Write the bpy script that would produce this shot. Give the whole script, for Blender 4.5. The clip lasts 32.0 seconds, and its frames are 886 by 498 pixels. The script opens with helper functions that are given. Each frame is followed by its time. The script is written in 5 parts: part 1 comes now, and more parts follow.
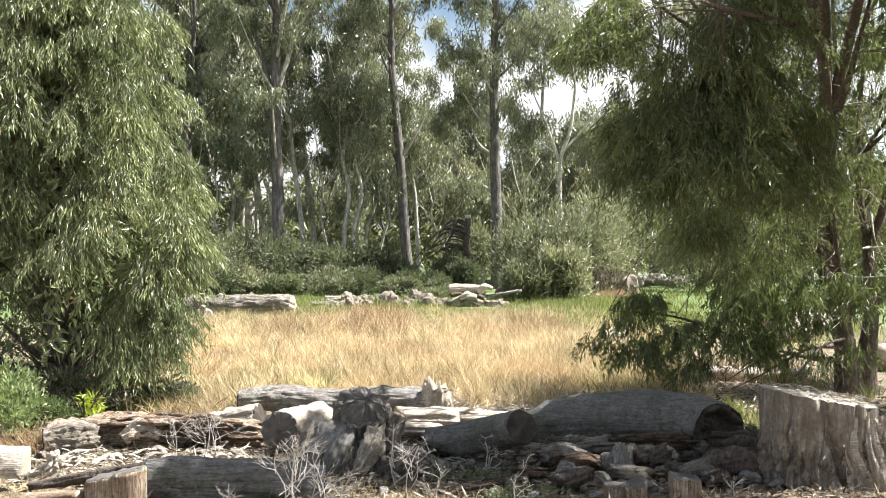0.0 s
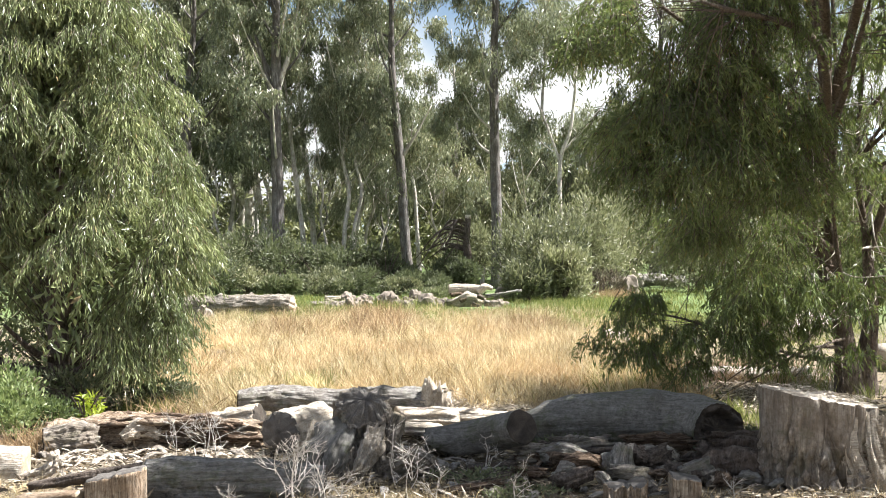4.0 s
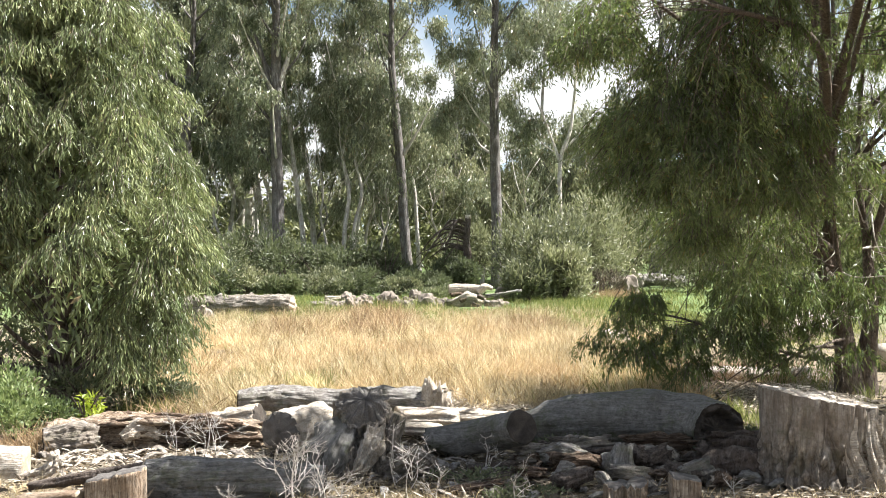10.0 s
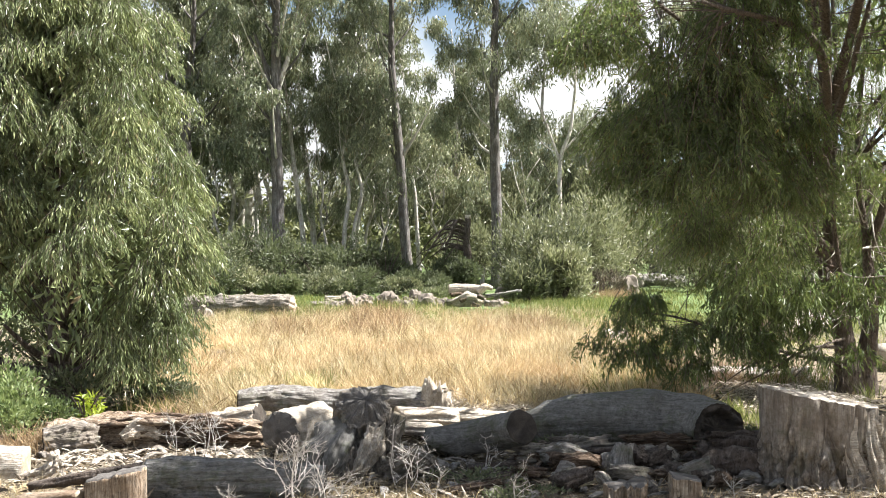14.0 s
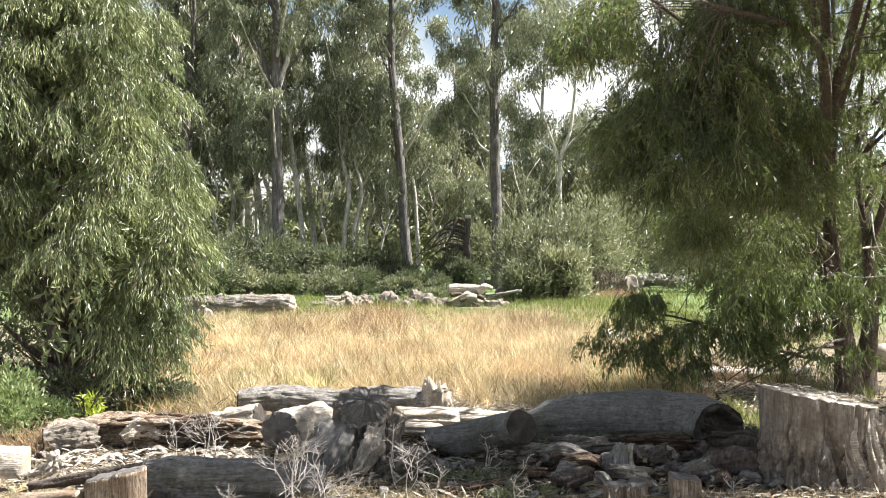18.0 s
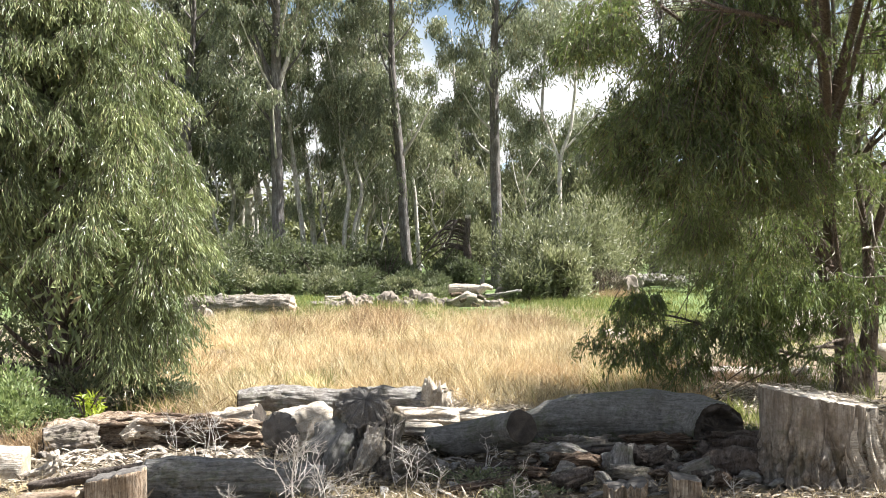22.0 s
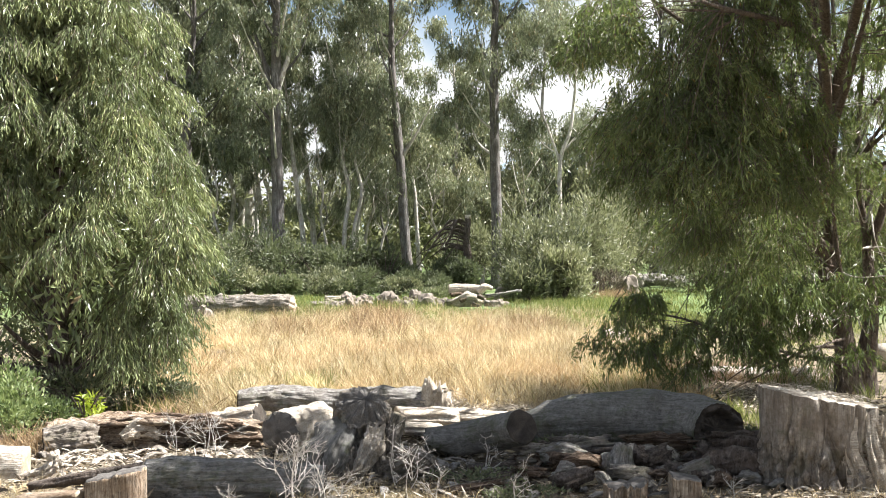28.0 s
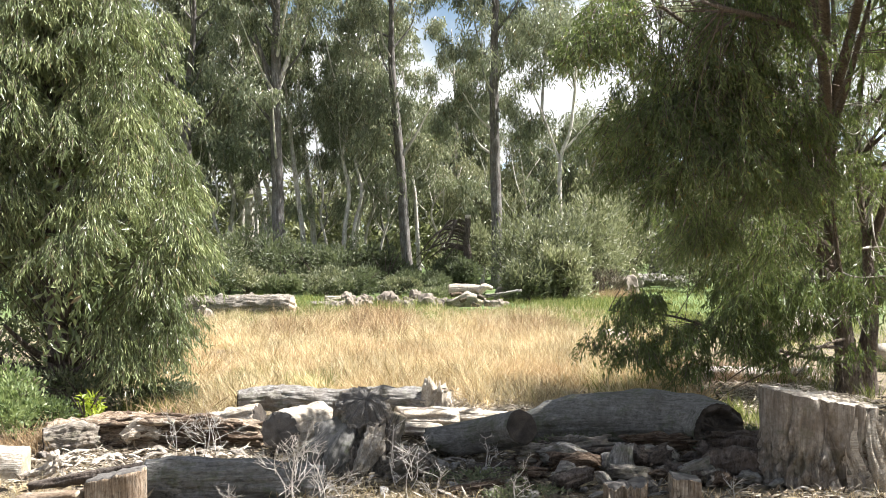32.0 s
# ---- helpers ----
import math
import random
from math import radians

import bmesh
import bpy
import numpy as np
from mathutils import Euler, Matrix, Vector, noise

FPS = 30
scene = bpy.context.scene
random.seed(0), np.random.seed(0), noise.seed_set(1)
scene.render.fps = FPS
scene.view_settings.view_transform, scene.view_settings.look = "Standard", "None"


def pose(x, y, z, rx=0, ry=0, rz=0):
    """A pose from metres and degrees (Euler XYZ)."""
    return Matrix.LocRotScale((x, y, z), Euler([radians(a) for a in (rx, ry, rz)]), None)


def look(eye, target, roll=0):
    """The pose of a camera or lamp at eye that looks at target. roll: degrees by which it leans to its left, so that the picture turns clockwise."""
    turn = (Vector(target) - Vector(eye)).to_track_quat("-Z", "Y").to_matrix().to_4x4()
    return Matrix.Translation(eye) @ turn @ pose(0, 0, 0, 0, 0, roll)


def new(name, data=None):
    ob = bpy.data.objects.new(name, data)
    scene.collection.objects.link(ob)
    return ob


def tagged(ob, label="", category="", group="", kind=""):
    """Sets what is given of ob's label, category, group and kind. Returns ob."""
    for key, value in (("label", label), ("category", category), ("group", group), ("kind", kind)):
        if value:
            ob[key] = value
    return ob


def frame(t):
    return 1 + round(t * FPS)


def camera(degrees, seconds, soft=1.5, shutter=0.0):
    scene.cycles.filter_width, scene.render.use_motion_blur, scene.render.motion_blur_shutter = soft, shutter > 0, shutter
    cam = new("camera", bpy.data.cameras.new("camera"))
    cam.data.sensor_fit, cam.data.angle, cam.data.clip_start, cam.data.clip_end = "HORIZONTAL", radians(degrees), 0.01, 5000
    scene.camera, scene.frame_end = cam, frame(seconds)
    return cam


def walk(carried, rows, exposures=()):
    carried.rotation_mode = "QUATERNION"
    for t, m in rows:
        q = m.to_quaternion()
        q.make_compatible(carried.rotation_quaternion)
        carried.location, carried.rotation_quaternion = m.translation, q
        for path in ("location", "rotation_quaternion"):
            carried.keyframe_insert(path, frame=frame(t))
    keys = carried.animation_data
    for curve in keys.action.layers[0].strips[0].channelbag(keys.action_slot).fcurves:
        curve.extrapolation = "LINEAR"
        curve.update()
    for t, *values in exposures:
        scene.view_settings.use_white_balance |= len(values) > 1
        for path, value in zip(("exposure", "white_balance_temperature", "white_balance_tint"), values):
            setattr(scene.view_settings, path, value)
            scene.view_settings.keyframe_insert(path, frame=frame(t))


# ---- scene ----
# A tripod shot over a clearing: the lens stands 1.6 m above the ground and looks north (+y).
cam = camera(40.0, 32.0, soft=0.8)
EYE = pose(0, 0, 1.6, 89.71, 0, 0)
walk(cam, [(0.0, EYE), (32.0, EYE)])

# ---- light: late-morning sun from the right, beyond the trees ----
SUN_AZ, SUN_EL = 82.0, 55.0          # degrees to the right of north, and above the horizon
world = bpy.data.worlds.new("sky")
scene.world = world
world.use_nodes = True
wn, wl = world.node_tree.nodes, world.node_tree.links
wn.clear()
sky = wn.new("ShaderNodeTexSky")
sky.sky_type, sky.sun_disc = "NISHITA", False
sky.sun_elevation, sky.sun_rotation = radians(SUN_EL), radians(SUN_AZ)
sky.air_density, sky.dust_density, sky.ozone_density = 1.0, 1.0, 1.0
back = wn.new("ShaderNodeBackground")
back.inputs["Strength"].default_value = 0.048
wout = wn.new("ShaderNodeOutputWorld")
# broken cloud all round the sky, closing to a white bank over the horizon
wco = wn.new("ShaderNodeTexCoord")
wno = wn.new("ShaderNodeTexNoise")
wno.inputs["Scale"].default_value, wno.inputs["Detail"].default_value = 5.5, 6.0
wsep = wn.new("ShaderNodeSeparateXYZ")
wbank = wn.new("ShaderNodeMapRange")
for key, v in (("From Min", 0.09), ("From Max", 0.22), ("To Min", 0.30), ("To Max", -0.02)):
    wbank.inputs[key].default_value = v
wadd = wn.new("ShaderNodeMath")
wramp = wn.new("ShaderNodeValToRGB")
wramp.color_ramp.elements[0].position, wramp.color_ramp.elements[1].position = 0.44, 0.60
wmix = wn.new("ShaderNodeMix")
wmix.data_type = "RGBA"
wl.new(wco.outputs["Generated"], wno.inputs["Vector"])
wl.new(wco.outputs["Generated"], wsep.inputs[0])
wl.new(wsep.outputs["Z"], wbank.inputs["Value"])
wl.new(wno.outputs["Fac"], wadd.inputs[0])
wl.new(wbank.outputs["Result"], wadd.inputs[1])
wl.new(wadd.outputs[0], wramp.inputs["Fac"])
wl.new(wramp.outputs["Color"], wmix.inputs["Factor"])
wgain = wn.new("ShaderNodeVectorMath")
wgain.operation = "SCALE"
wgain.inputs["Scale"].default_value = 1.22
wl.new(sky.outputs["Color"], wgain.inputs[0])
wl.new(wgain.outputs["Vector"], wmix.inputs["A"])
wmix.inputs["B"].default_value = (10.2, 10.4, 10.6, 1)
wl.new(wmix.outputs["Result"], back.inputs["Color"])
wl.new(back.outputs["Background"], wout.inputs["Surface"])

sun = new("sun", bpy.data.lights.new("sun", "SUN"))
sun.data.energy, sun.data.angle, sun.data.color = 8.2, radians(0.55), (1.0, 0.97, 0.93)
sun_dir = Vector((math.sin(radians(SUN_AZ)) * math.cos(radians(SUN_EL)),
                  math.cos(radians(SUN_AZ)) * math.cos(radians(SUN_EL)), math.sin(radians(SUN_EL))))
sun.matrix_basis = look(sun_dir * 60, (0, 0, 0))
scene.view_settings.exposure = 1.28


# ---- materials ----
def blank(name):
    m = bpy.data.materials.new(name)
    m.use_nodes = True
    n, l = m.node_tree.nodes, m.node_tree.links
    n.clear()
    out = n.new("ShaderNodeOutputMaterial")
    b = n.new("ShaderNodeBsdfPrincipled")
    l.new(b.outputs["BSDF"], out.inputs["Surface"])
    return m, n, l, b, out


def coords(n, l, scale, source="Object"):
    tc, mp = n.new("ShaderNodeTexCoord"), n.new("ShaderNodeMapping")
    mp.inputs["Scale"].default_value = scale
    l.new(tc.outputs[source], mp.inputs["Vector"])
    return mp.outputs["Vector"]


def noise_fac(n, l, vec, scale, detail=5.0, rough=0.6, dist=0.0):
    t = n.new("ShaderNodeTexNoise")
    for k, v in (("Scale", scale), ("Detail", detail), ("Roughness", rough), ("Distortion", dist)):
        t.inputs[k].default_value = v
    l.new(vec, t.inputs["Vector"])
    return t.outputs["Fac"]


def ramp(n, l, fac, stops):
    r = n.new("ShaderNodeValToRGB")
    e = r.color_ramp.elements
    while len(e) < len(stops):
        e.new(0.5)
    for el, (p, c) in zip(e, stops):
        el.position, el.color = p, (*c, 1)
    l.new(fac, r.inputs["Fac"])
    return r.outputs["Color"]


def blend(n, l, fac, a, b, mode="MIX"):
    m = n.new("ShaderNodeMix")
    m.data_type, m.blend_type = "RGBA", mode
    for key, v in (("Factor", fac), ("A", a), ("B", b)):
        if hasattr(v, "is_output"):
            l.new(v, m.inputs[key])
        else:
            m.inputs[key].default_value = v if key == "Factor" else (*v, 1)
    return m.outputs["Result"]


def bump(n, l, b, height, strength, distance):
    k = n.new("ShaderNodeBump")
    k.inputs["Strength"].default_value, k.inputs["Distance"].default_value = strength, distance
    l.new(height, k.inputs["Height"])
    l.new(k.outputs["Normal"], b.inputs["Normal"])


def wood_mat(name, dark, mid, light, stain, grain=60.0, crack=0.55, moss=0.0, along=2.2, depth=0.02, axis=0, lines=True):
    """Weathered timber or bark: grain, drying cracks and stains run along one local axis (0: x, 2: z)."""
    m, n, l, b, out = blank(name)
    def stretched(g, a):
        w = [g] * 3
        w[axis] = a
        return coords(n, l, w)
    fine = noise_fac(n, l, stretched(grain * 1.7, along * 2.0), 1.0, 8, 0.7)
    ridge = noise_fac(n, l, stretched(grain * 0.36, along * 1.2), 1.0, 5, 0.6, 2.0)
    crk = noise_fac(n, l, stretched(grain * 0.30, along * 0.6), 1.0, 4, 0.55, 0.6)
    patch = noise_fac(n, l, coords(n, l, (1, 1, 1)), 4.5, 7, 0.7)
    spot = noise_fac(n, l, coords(n, l, (1, 1, 1)), 34.0, 5, 0.7)
    col = ramp(n, l, fine, [(0.30, dark), (0.47, mid), (0.66, light)])
    col = blend(n, l, 1.0, col, ramp(n, l, spot, [(0.32, (0.62, 0.6, 0.58)), (0.5, (1.0, 1.0, 1.0)), (0.68, (1.28, 1.27, 1.25))]), "MULTIPLY")
    pf = ramp(n, l, patch, [(0.42, (0, 0, 0)), (0.62, (1, 1, 1))])
    col = blend(n, l, pf, col, blend(n, l, 0.6, col, stain))
    thin = ramp(n, l, ridge, [(0.478, (0, 0, 0)), (0.49, (1, 1, 1)), (0.502, (0, 0, 0))])
    cf = ramp(n, l, crk, [(0.28, (1, 1, 1)), (0.35, (0, 0, 0))])
    if lines:
        cf = blend(n, l, 1.0, cf, thin, "LIGHTEN")
    col = blend(n, l, cf, col, blend(n, l, crack, col, tuple(c * 0.2 for c in dark)))
    if moss:
        mf = ramp(n, l, noise_fac(n, l, coords(n, l, (1, 1, 1)), 7.0, 6, 0.7), [(0.52, (0, 0, 0)), (0.66, (1, 1, 1))])
        col = blend(n, l, mf, col, blend(n, l, moss, col, (0.07, 0.085, 0.03)))
    l.new(col, b.inputs["Base Color"])
    b.inputs["Roughness"].default_value = 0.88
    b.inputs["Specular IOR Level"].default_value = 0.25
    h = blend(n, l, 0.5, fine, cf, "SUBTRACT")
    bump(n, l, b, h, 1.0, depth)
    return m


def end_mat(name, dark, light, stain, heart=0.0, split=0.35):
    """Sawn end grain: growth rings round local x, radial checks and stains."""
    m, n, l, b, out = blank(name)
    v = coords(n, l, (0.0, 1, 1))
    w = n.new("ShaderNodeTexWave")
    w.wave_type, w.rings_direction = "RINGS", "SPHERICAL"
    for k, x in (("Scale", 22.0), ("Distortion", 9.0), ("Detail", 3.0), ("Detail Scale", 1.2)):
        w.inputs[k].default_value = x
    l.new(v, w.inputs["Vector"])
    patch = noise_fac(n, l, coords(n, l, (1, 1, 1)), 9.0, 6, 0.65)
    sep, ang, fan = n.new("ShaderNodeSeparateXYZ"), n.new("ShaderNodeMath"), n.new("ShaderNodeTexNoise")
    ang.operation, fan.noise_dimensions = "ARCTAN2", "1D"
    l.new(coords(n, l, (1, 1, 1)), sep.inputs[0])
    l.new(sep.outputs["Z"], ang.inputs[0])
    l.new(sep.outputs["Y"], ang.inputs[1])
    l.new(ang.outputs[0], fan.inputs["W"])
    fan.inputs["Scale"].default_value, fan.inputs["Detail"].default_value = 5.0, 5.0
    checks = ramp(n, l, fan.outputs["Fac"], [(0.36, (0, 0, 0)), (0.46, (1, 1, 1))])
    rings = blend(n, l, 0.25, (0.5, 0.5, 0.5), w.outputs["Color"])
    rings = blend(n, l, split, rings, checks, "MULTIPLY")
    col = blend(n, l, rings, dark, light)
    col = blend(n, l, ramp(n, l, patch, [(0.35, (0, 0, 0)), (0.65, (1, 1, 1))]), col, stain)
    if heart:
        far = n.new("ShaderNodeVectorMath")
        far.operation = "LENGTH"
        l.new(coords(n, l, (0.0, 1, 1)), far.inputs[0])
        wob = n.new("ShaderNodeMath")
        wob.operation = "MULTIPLY_ADD"
        l.new(patch, wob.inputs[0])
        wob.inputs[1].default_value = 0.12
        l.new(far.outputs["Value"], wob.inputs[2])
        col = blend(n, l, ramp(n, l, wob.outputs[0], [(heart * 0.8, (1, 1, 1)), (heart * 1.6, (0, 0, 0))]), col, blend(n, l, 0.85, col, (0.022, 0.020, 0.019)))
    l.new(col, b.inputs["Base Color"])
    b.inputs["Roughness"].default_value = 0.92
    b.inputs["Specular IOR Level"].default_value = 0.2
    bump(n, l, b, blend(n, l, 0.7, rings, patch), 0.8, 0.015)
    return m


def leaf_mat(name, dark, mid, light, through_col, trans=0.4, rough=0.42, dead=None, dead_at=0.93):
    """Leaves: each blade its own tint, a waxy face, and light that passes through."""
    m, n, l, b, out = blank(name)
    geo = n.new("ShaderNodeNewGeometry")
    stops = [(0.0, dark), (0.5, mid), (0.86, light)]
    if dead:
        stops += [(dead_at, light), (min(dead_at + 0.02, 1.0), dead)]
    col = ramp(n, l, geo.outputs["Random Per Island"], stops)
    big = noise_fac(n, l, coords(n, l, (1, 1, 1)), 1.6, 3, 0.5)
    col = blend(n, l, ramp(n, l, big, [(0.35, (0, 0, 0)), (0.7, (1, 1, 1))]), col, blend(n, l, 0.4, col, light))
    info = n.new("ShaderNodeObjectInfo")
    tint = ramp(n, l, info.outputs["Random"], [(0.0, (0.55, 0.58, 0.55)), (0.5, (1.0, 1.0, 1.0)), (1.0, (1.5, 1.42, 1.36))])
    col = blend(n, l, 1.0, col, tint, "MULTIPLY")
    l.new(col, b.inputs["Base Color"])
    b.inputs["Roughness"].default_value = rough
    b.inputs["Specular IOR Level"].default_value = 0.5
    tr = n.new("ShaderNodeBsdfTranslucent")
    l.new(blend(n, l, 0.6, col, through_col), tr.inputs["Color"])
    mx = n.new("ShaderNodeMixShader")
    mx.inputs[0].default_value = trans
    l.new(b.outputs["BSDF"], mx.inputs[1])
    l.new(tr.outputs["BSDF"], mx.inputs[2])
    l.new(mx.outputs["Shader"], out.inputs["Surface"])
    return m


def ground_mat():
    m, n, l, b, out = blank("soil_and_litter")
    v = coords(n, l, (1, 1, 1))
    big, mid, fine = noise_fac(n, l, v, 0.35, 4), noise_fac(n, l, v, 3.0, 6, 0.7), noise_fac(n, l, v, 38.0, 6, 0.75)
    soil = ramp(n, l, fine, [(0.3, (0.030, 0.023, 0.016)), (0.5, (0.095, 0.075, 0.052)), (0.72, (0.25, 0.21, 0.16))])
    straw = ramp(n, l, fine, [(0.3, (0.09, 0.07, 0.036)), (0.7, (0.34, 0.27, 0.155))])
    green = ramp(n, l, fine, [(0.3, (0.035, 0.06, 0.015)), (0.7, (0.13, 0.19, 0.05))])
    col = blend(n, l, ramp(n, l, mid, [(0.42, (0, 0, 0)), (0.6, (1, 1, 1))]), soil, straw)
    far = n.new("ShaderNodeSeparateXYZ")
    l.new(v, far.inputs[0])
    mr = n.new("ShaderNodeMapRange")
    mr.inputs["From Min"].default_value, mr.inputs["From Max"].default_value = 20.0, 27.0
    l.new(far.outputs["Y"], mr.inputs["Value"])
    col = blend(n, l, mr.outputs["Result"], col, green)
    l.new(col, b.inputs["Base Color"])
    b.inputs["Roughness"].default_value = 0.95
    bump(n, l, b, fine, 0.8, 0.03)
    return m


def rock_mat():
    m, n, l, b, out = blank("weathered_rock")
    v = coords(n, l, (1, 1, 1))
    f, g = noise_fac(n, l, v, 9.0, 7, 0.7), noise_fac(n, l, v, 2.0, 3)
    col = ramp(n, l, f, [(0.3, (0.06, 0.05, 0.042)), (0.5, (0.16, 0.138, 0.115)), (0.7, (0.32, 0.285, 0.24))])
    l.new(blend(n, l, g, col, (0.19, 0.155, 0.125)), b.inputs["Base Color"])
    b.inputs["Roughness"].default_value = 0.93
    bump(n, l, b, f, 0.8, 0.03)
    return m


def grass_mat(name, stops, trans=0.35, blush=None):
    m, n, l, b, out = blank(name)
    geo = n.new("ShaderNodeNewGeometry")
    col = ramp(n, l, geo.outputs["Random Per Island"], stops)
    v = coords(n, l, (1, 1, 1))
    col = blend(n, l, 1.0, col, ramp(n, l, noise_fac(n, l, v, 1.1, 7, 0.72), [(0.36, (0.48, 0.46, 0.40)), (0.5, (0.9, 0.88, 0.84)), (0.64, (1.25, 1.23, 1.17))]), "MULTIPLY")
    if blush:
        bf = ramp(n, l, noise_fac(n, l, coords(n, l, (0.9, 0.45, 1)), 0.9, 6, 0.65), [(0.46, (0, 0, 0)), (0.60, (1, 1, 1))])
        col = blend(n, l, bf, col, blend(n, l, 0.32, col, blush))
    l.new(col, b.inputs["Base Color"])
    b.inputs["Roughness"].default_value = 0.6
    b.inputs["Specular IOR Level"].default_value = 0.3
    tr = n.new("ShaderNodeBsdfTranslucent")
    l.new(col, tr.inputs["Color"])
    mx = n.new("ShaderNodeMixShader")
    mx.inputs[0].default_value = trans
    l.new(b.outputs["BSDF"], mx.inputs[1])
    l.new(tr.outputs["BSDF"], mx.inputs[2])
    l.new(mx.outputs["Shader"], out.inputs["Surface"])
    return m


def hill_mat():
    m, n, l, b, out = blank("hazed_distant_bush")
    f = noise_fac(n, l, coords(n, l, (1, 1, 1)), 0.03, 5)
    # Distance haze is put into the colour: blue-grey, not leaf green.
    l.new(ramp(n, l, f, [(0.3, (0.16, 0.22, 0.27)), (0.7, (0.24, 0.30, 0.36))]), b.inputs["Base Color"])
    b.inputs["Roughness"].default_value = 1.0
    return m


GREY_WOOD = wood_mat("silver_grey_timber", (0.12, 0.112, 0.104), (0.265, 0.252, 0.238), (0.42, 0.405, 0.385), (0.17, 0.145, 0.12), moss=0.45)
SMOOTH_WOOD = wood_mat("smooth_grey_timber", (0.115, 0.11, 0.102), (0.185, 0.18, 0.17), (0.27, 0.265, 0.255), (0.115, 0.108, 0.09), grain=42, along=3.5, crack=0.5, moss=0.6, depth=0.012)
# Bleached wood; also puts sunlight into the colour of some grey timber.
PALE_WOOD = wood_mat("bleached_sunlit_timber", (0.30, 0.255, 0.205), (0.53, 0.48, 0.41), (0.72, 0.67, 0.60), (0.40, 0.315, 0.225), grain=70)
BROWN_WOOD = wood_mat("rotten_red_brown_timber", (0.040, 0.026, 0.017), (0.13, 0.088, 0.06), (0.34, 0.275, 0.215), (0.075, 0.045, 0.027), grain=45, crack=0.85, depth=0.03)
STUMP_WOOD = wood_mat("stump_timber", (0.09, 0.079, 0.067), (0.22, 0.197, 0.170), (0.38, 0.346, 0.306), (0.17, 0.138, 0.108), grain=30, along=3.0, crack=0.75, moss=0.3, depth=0.02)
DARK_BARK = wood_mat("dark_rough_bark", (0.045, 0.036, 0.030), (0.105, 0.086, 0.073), (0.20, 0.17, 0.15), (0.09, 0.064, 0.048), grain=26, along=5, crack=0.8, depth=0.03, axis=2)
GUM_BARK = wood_mat("mottled_gum_bark", (0.055, 0.049, 0.046), (0.135, 0.125, 0.119), (0.29, 0.275, 0.265), (0.085, 0.068, 0.058), grain=11, along=1.4, crack=0.5, axis=2)
TREE_BARK = wood_mat("brown_fibrous_bark", (0.060, 0.048, 0.039), (0.135, 0.110, 0.091), (0.25, 0.212, 0.18), (0.11, 0.078, 0.058), grain=24, along=4, crack=0.8, depth=0.03, axis=2)
WHITE_BARK = wood_mat("pale_smooth_gum_bark", (0.27, 0.25, 0.22), (0.52, 0.49, 0.445), (0.72, 0.69, 0.64), (0.22, 0.185, 0.15), grain=8, along=1.6, crack=0.3, axis=2)
TAN_WOOD = wood_mat("sun_bleached_tan_timber", (0.15, 0.105, 0.07), (0.36, 0.285, 0.21), (0.60, 0.52, 0.42), (0.22, 0.14, 0.085), grain=60, crack=0.8, depth=0.03)
LOG_GREY = wood_mat("weathered_smooth_log", (0.092, 0.088, 0.080), (0.172, 0.166, 0.155), (0.255, 0.247, 0.233), (0.10, 0.094, 0.078), grain=36, along=2.4, crack=0.6, moss=0.6, depth=0.018, lines=False)
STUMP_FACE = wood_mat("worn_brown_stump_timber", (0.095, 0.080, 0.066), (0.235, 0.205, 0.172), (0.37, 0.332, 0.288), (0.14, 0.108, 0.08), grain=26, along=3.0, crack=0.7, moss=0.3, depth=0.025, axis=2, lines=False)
TWIG = wood_mat("dry_twig", (0.34, 0.31, 0.28), (0.58, 0.545, 0.50), (0.76, 0.73, 0.68), (0.36, 0.31, 0.26), grain=80, crack=0.2)
DARK_END = end_mat("weathered_end_grain", (0.040, 0.033, 0.027), (0.125, 0.104, 0.086), (0.032, 0.028, 0.024))
GREY_END = end_mat("silvered_end_grain", (0.055, 0.050, 0.046), (0.22, 0.205, 0.19), (0.085, 0.077, 0.07), 0.06, 0.4)
BURL_END = end_mat("fibrous_burl_face", (0.045, 0.042, 0.040), (0.27, 0.25, 0.23), (0.09, 0.085, 0.08), 0.07, 0.55)
PALE_END = end_mat("pale_sawn_end_grain", (0.36, 0.29, 0.20), (0.54, 0.47, 0.36), (0.26, 0.21, 0.155))
RED_END = end_mat("reddish_sawn_end_grain", (0.28, 0.15, 0.085), (0.48, 0.33, 0.22), (0.55, 0.47, 0.38))
ROCK = rock_mat()
SOIL = ground_mat()
LEAF_WEEP = leaf_mat("willowy_grey_green_leaves", (0.070, 0.096, 0.038), (0.145, 0.184, 0.080), (0.27, 0.305, 0.155), (0.29, 0.35, 0.12), 0.26, 0.33, (0.26, 0.18, 0.10), 0.965)
LEAF_DARK = leaf_mat("deep_olive_leaves", (0.034, 0.058, 0.024), (0.084, 0.120, 0.050), (0.185, 0.228, 0.100), (0.25, 0.31, 0.07), 0.42, 0.36, (0.19, 0.11, 0.04), 0.95)
LEAF_GUM = leaf_mat("dull_blue_green_gum_leaves", (0.045, 0.055, 0.035), (0.122, 0.140, 0.092), (0.32, 0.34, 0.24), (0.28, 0.32, 0.14), 0.30, 0.30, (0.2, 0.14, 0.08), 0.95)
LEAF_SHRUB = leaf_mat("shrub_leaves", (0.042, 0.054, 0.027), (0.086, 0.102, 0.054), (0.165, 0.18, 0.108), (0.18, 0.22, 0.085), 0.34, 0.55)
LEAF_WATTLE = leaf_mat("fine_grey_olive_leaves", (0.045, 0.052, 0.030), (0.125, 0.137, 0.080), (0.285, 0.295, 0.185), (0.26, 0.28, 0.12), 0.32, 0.45)
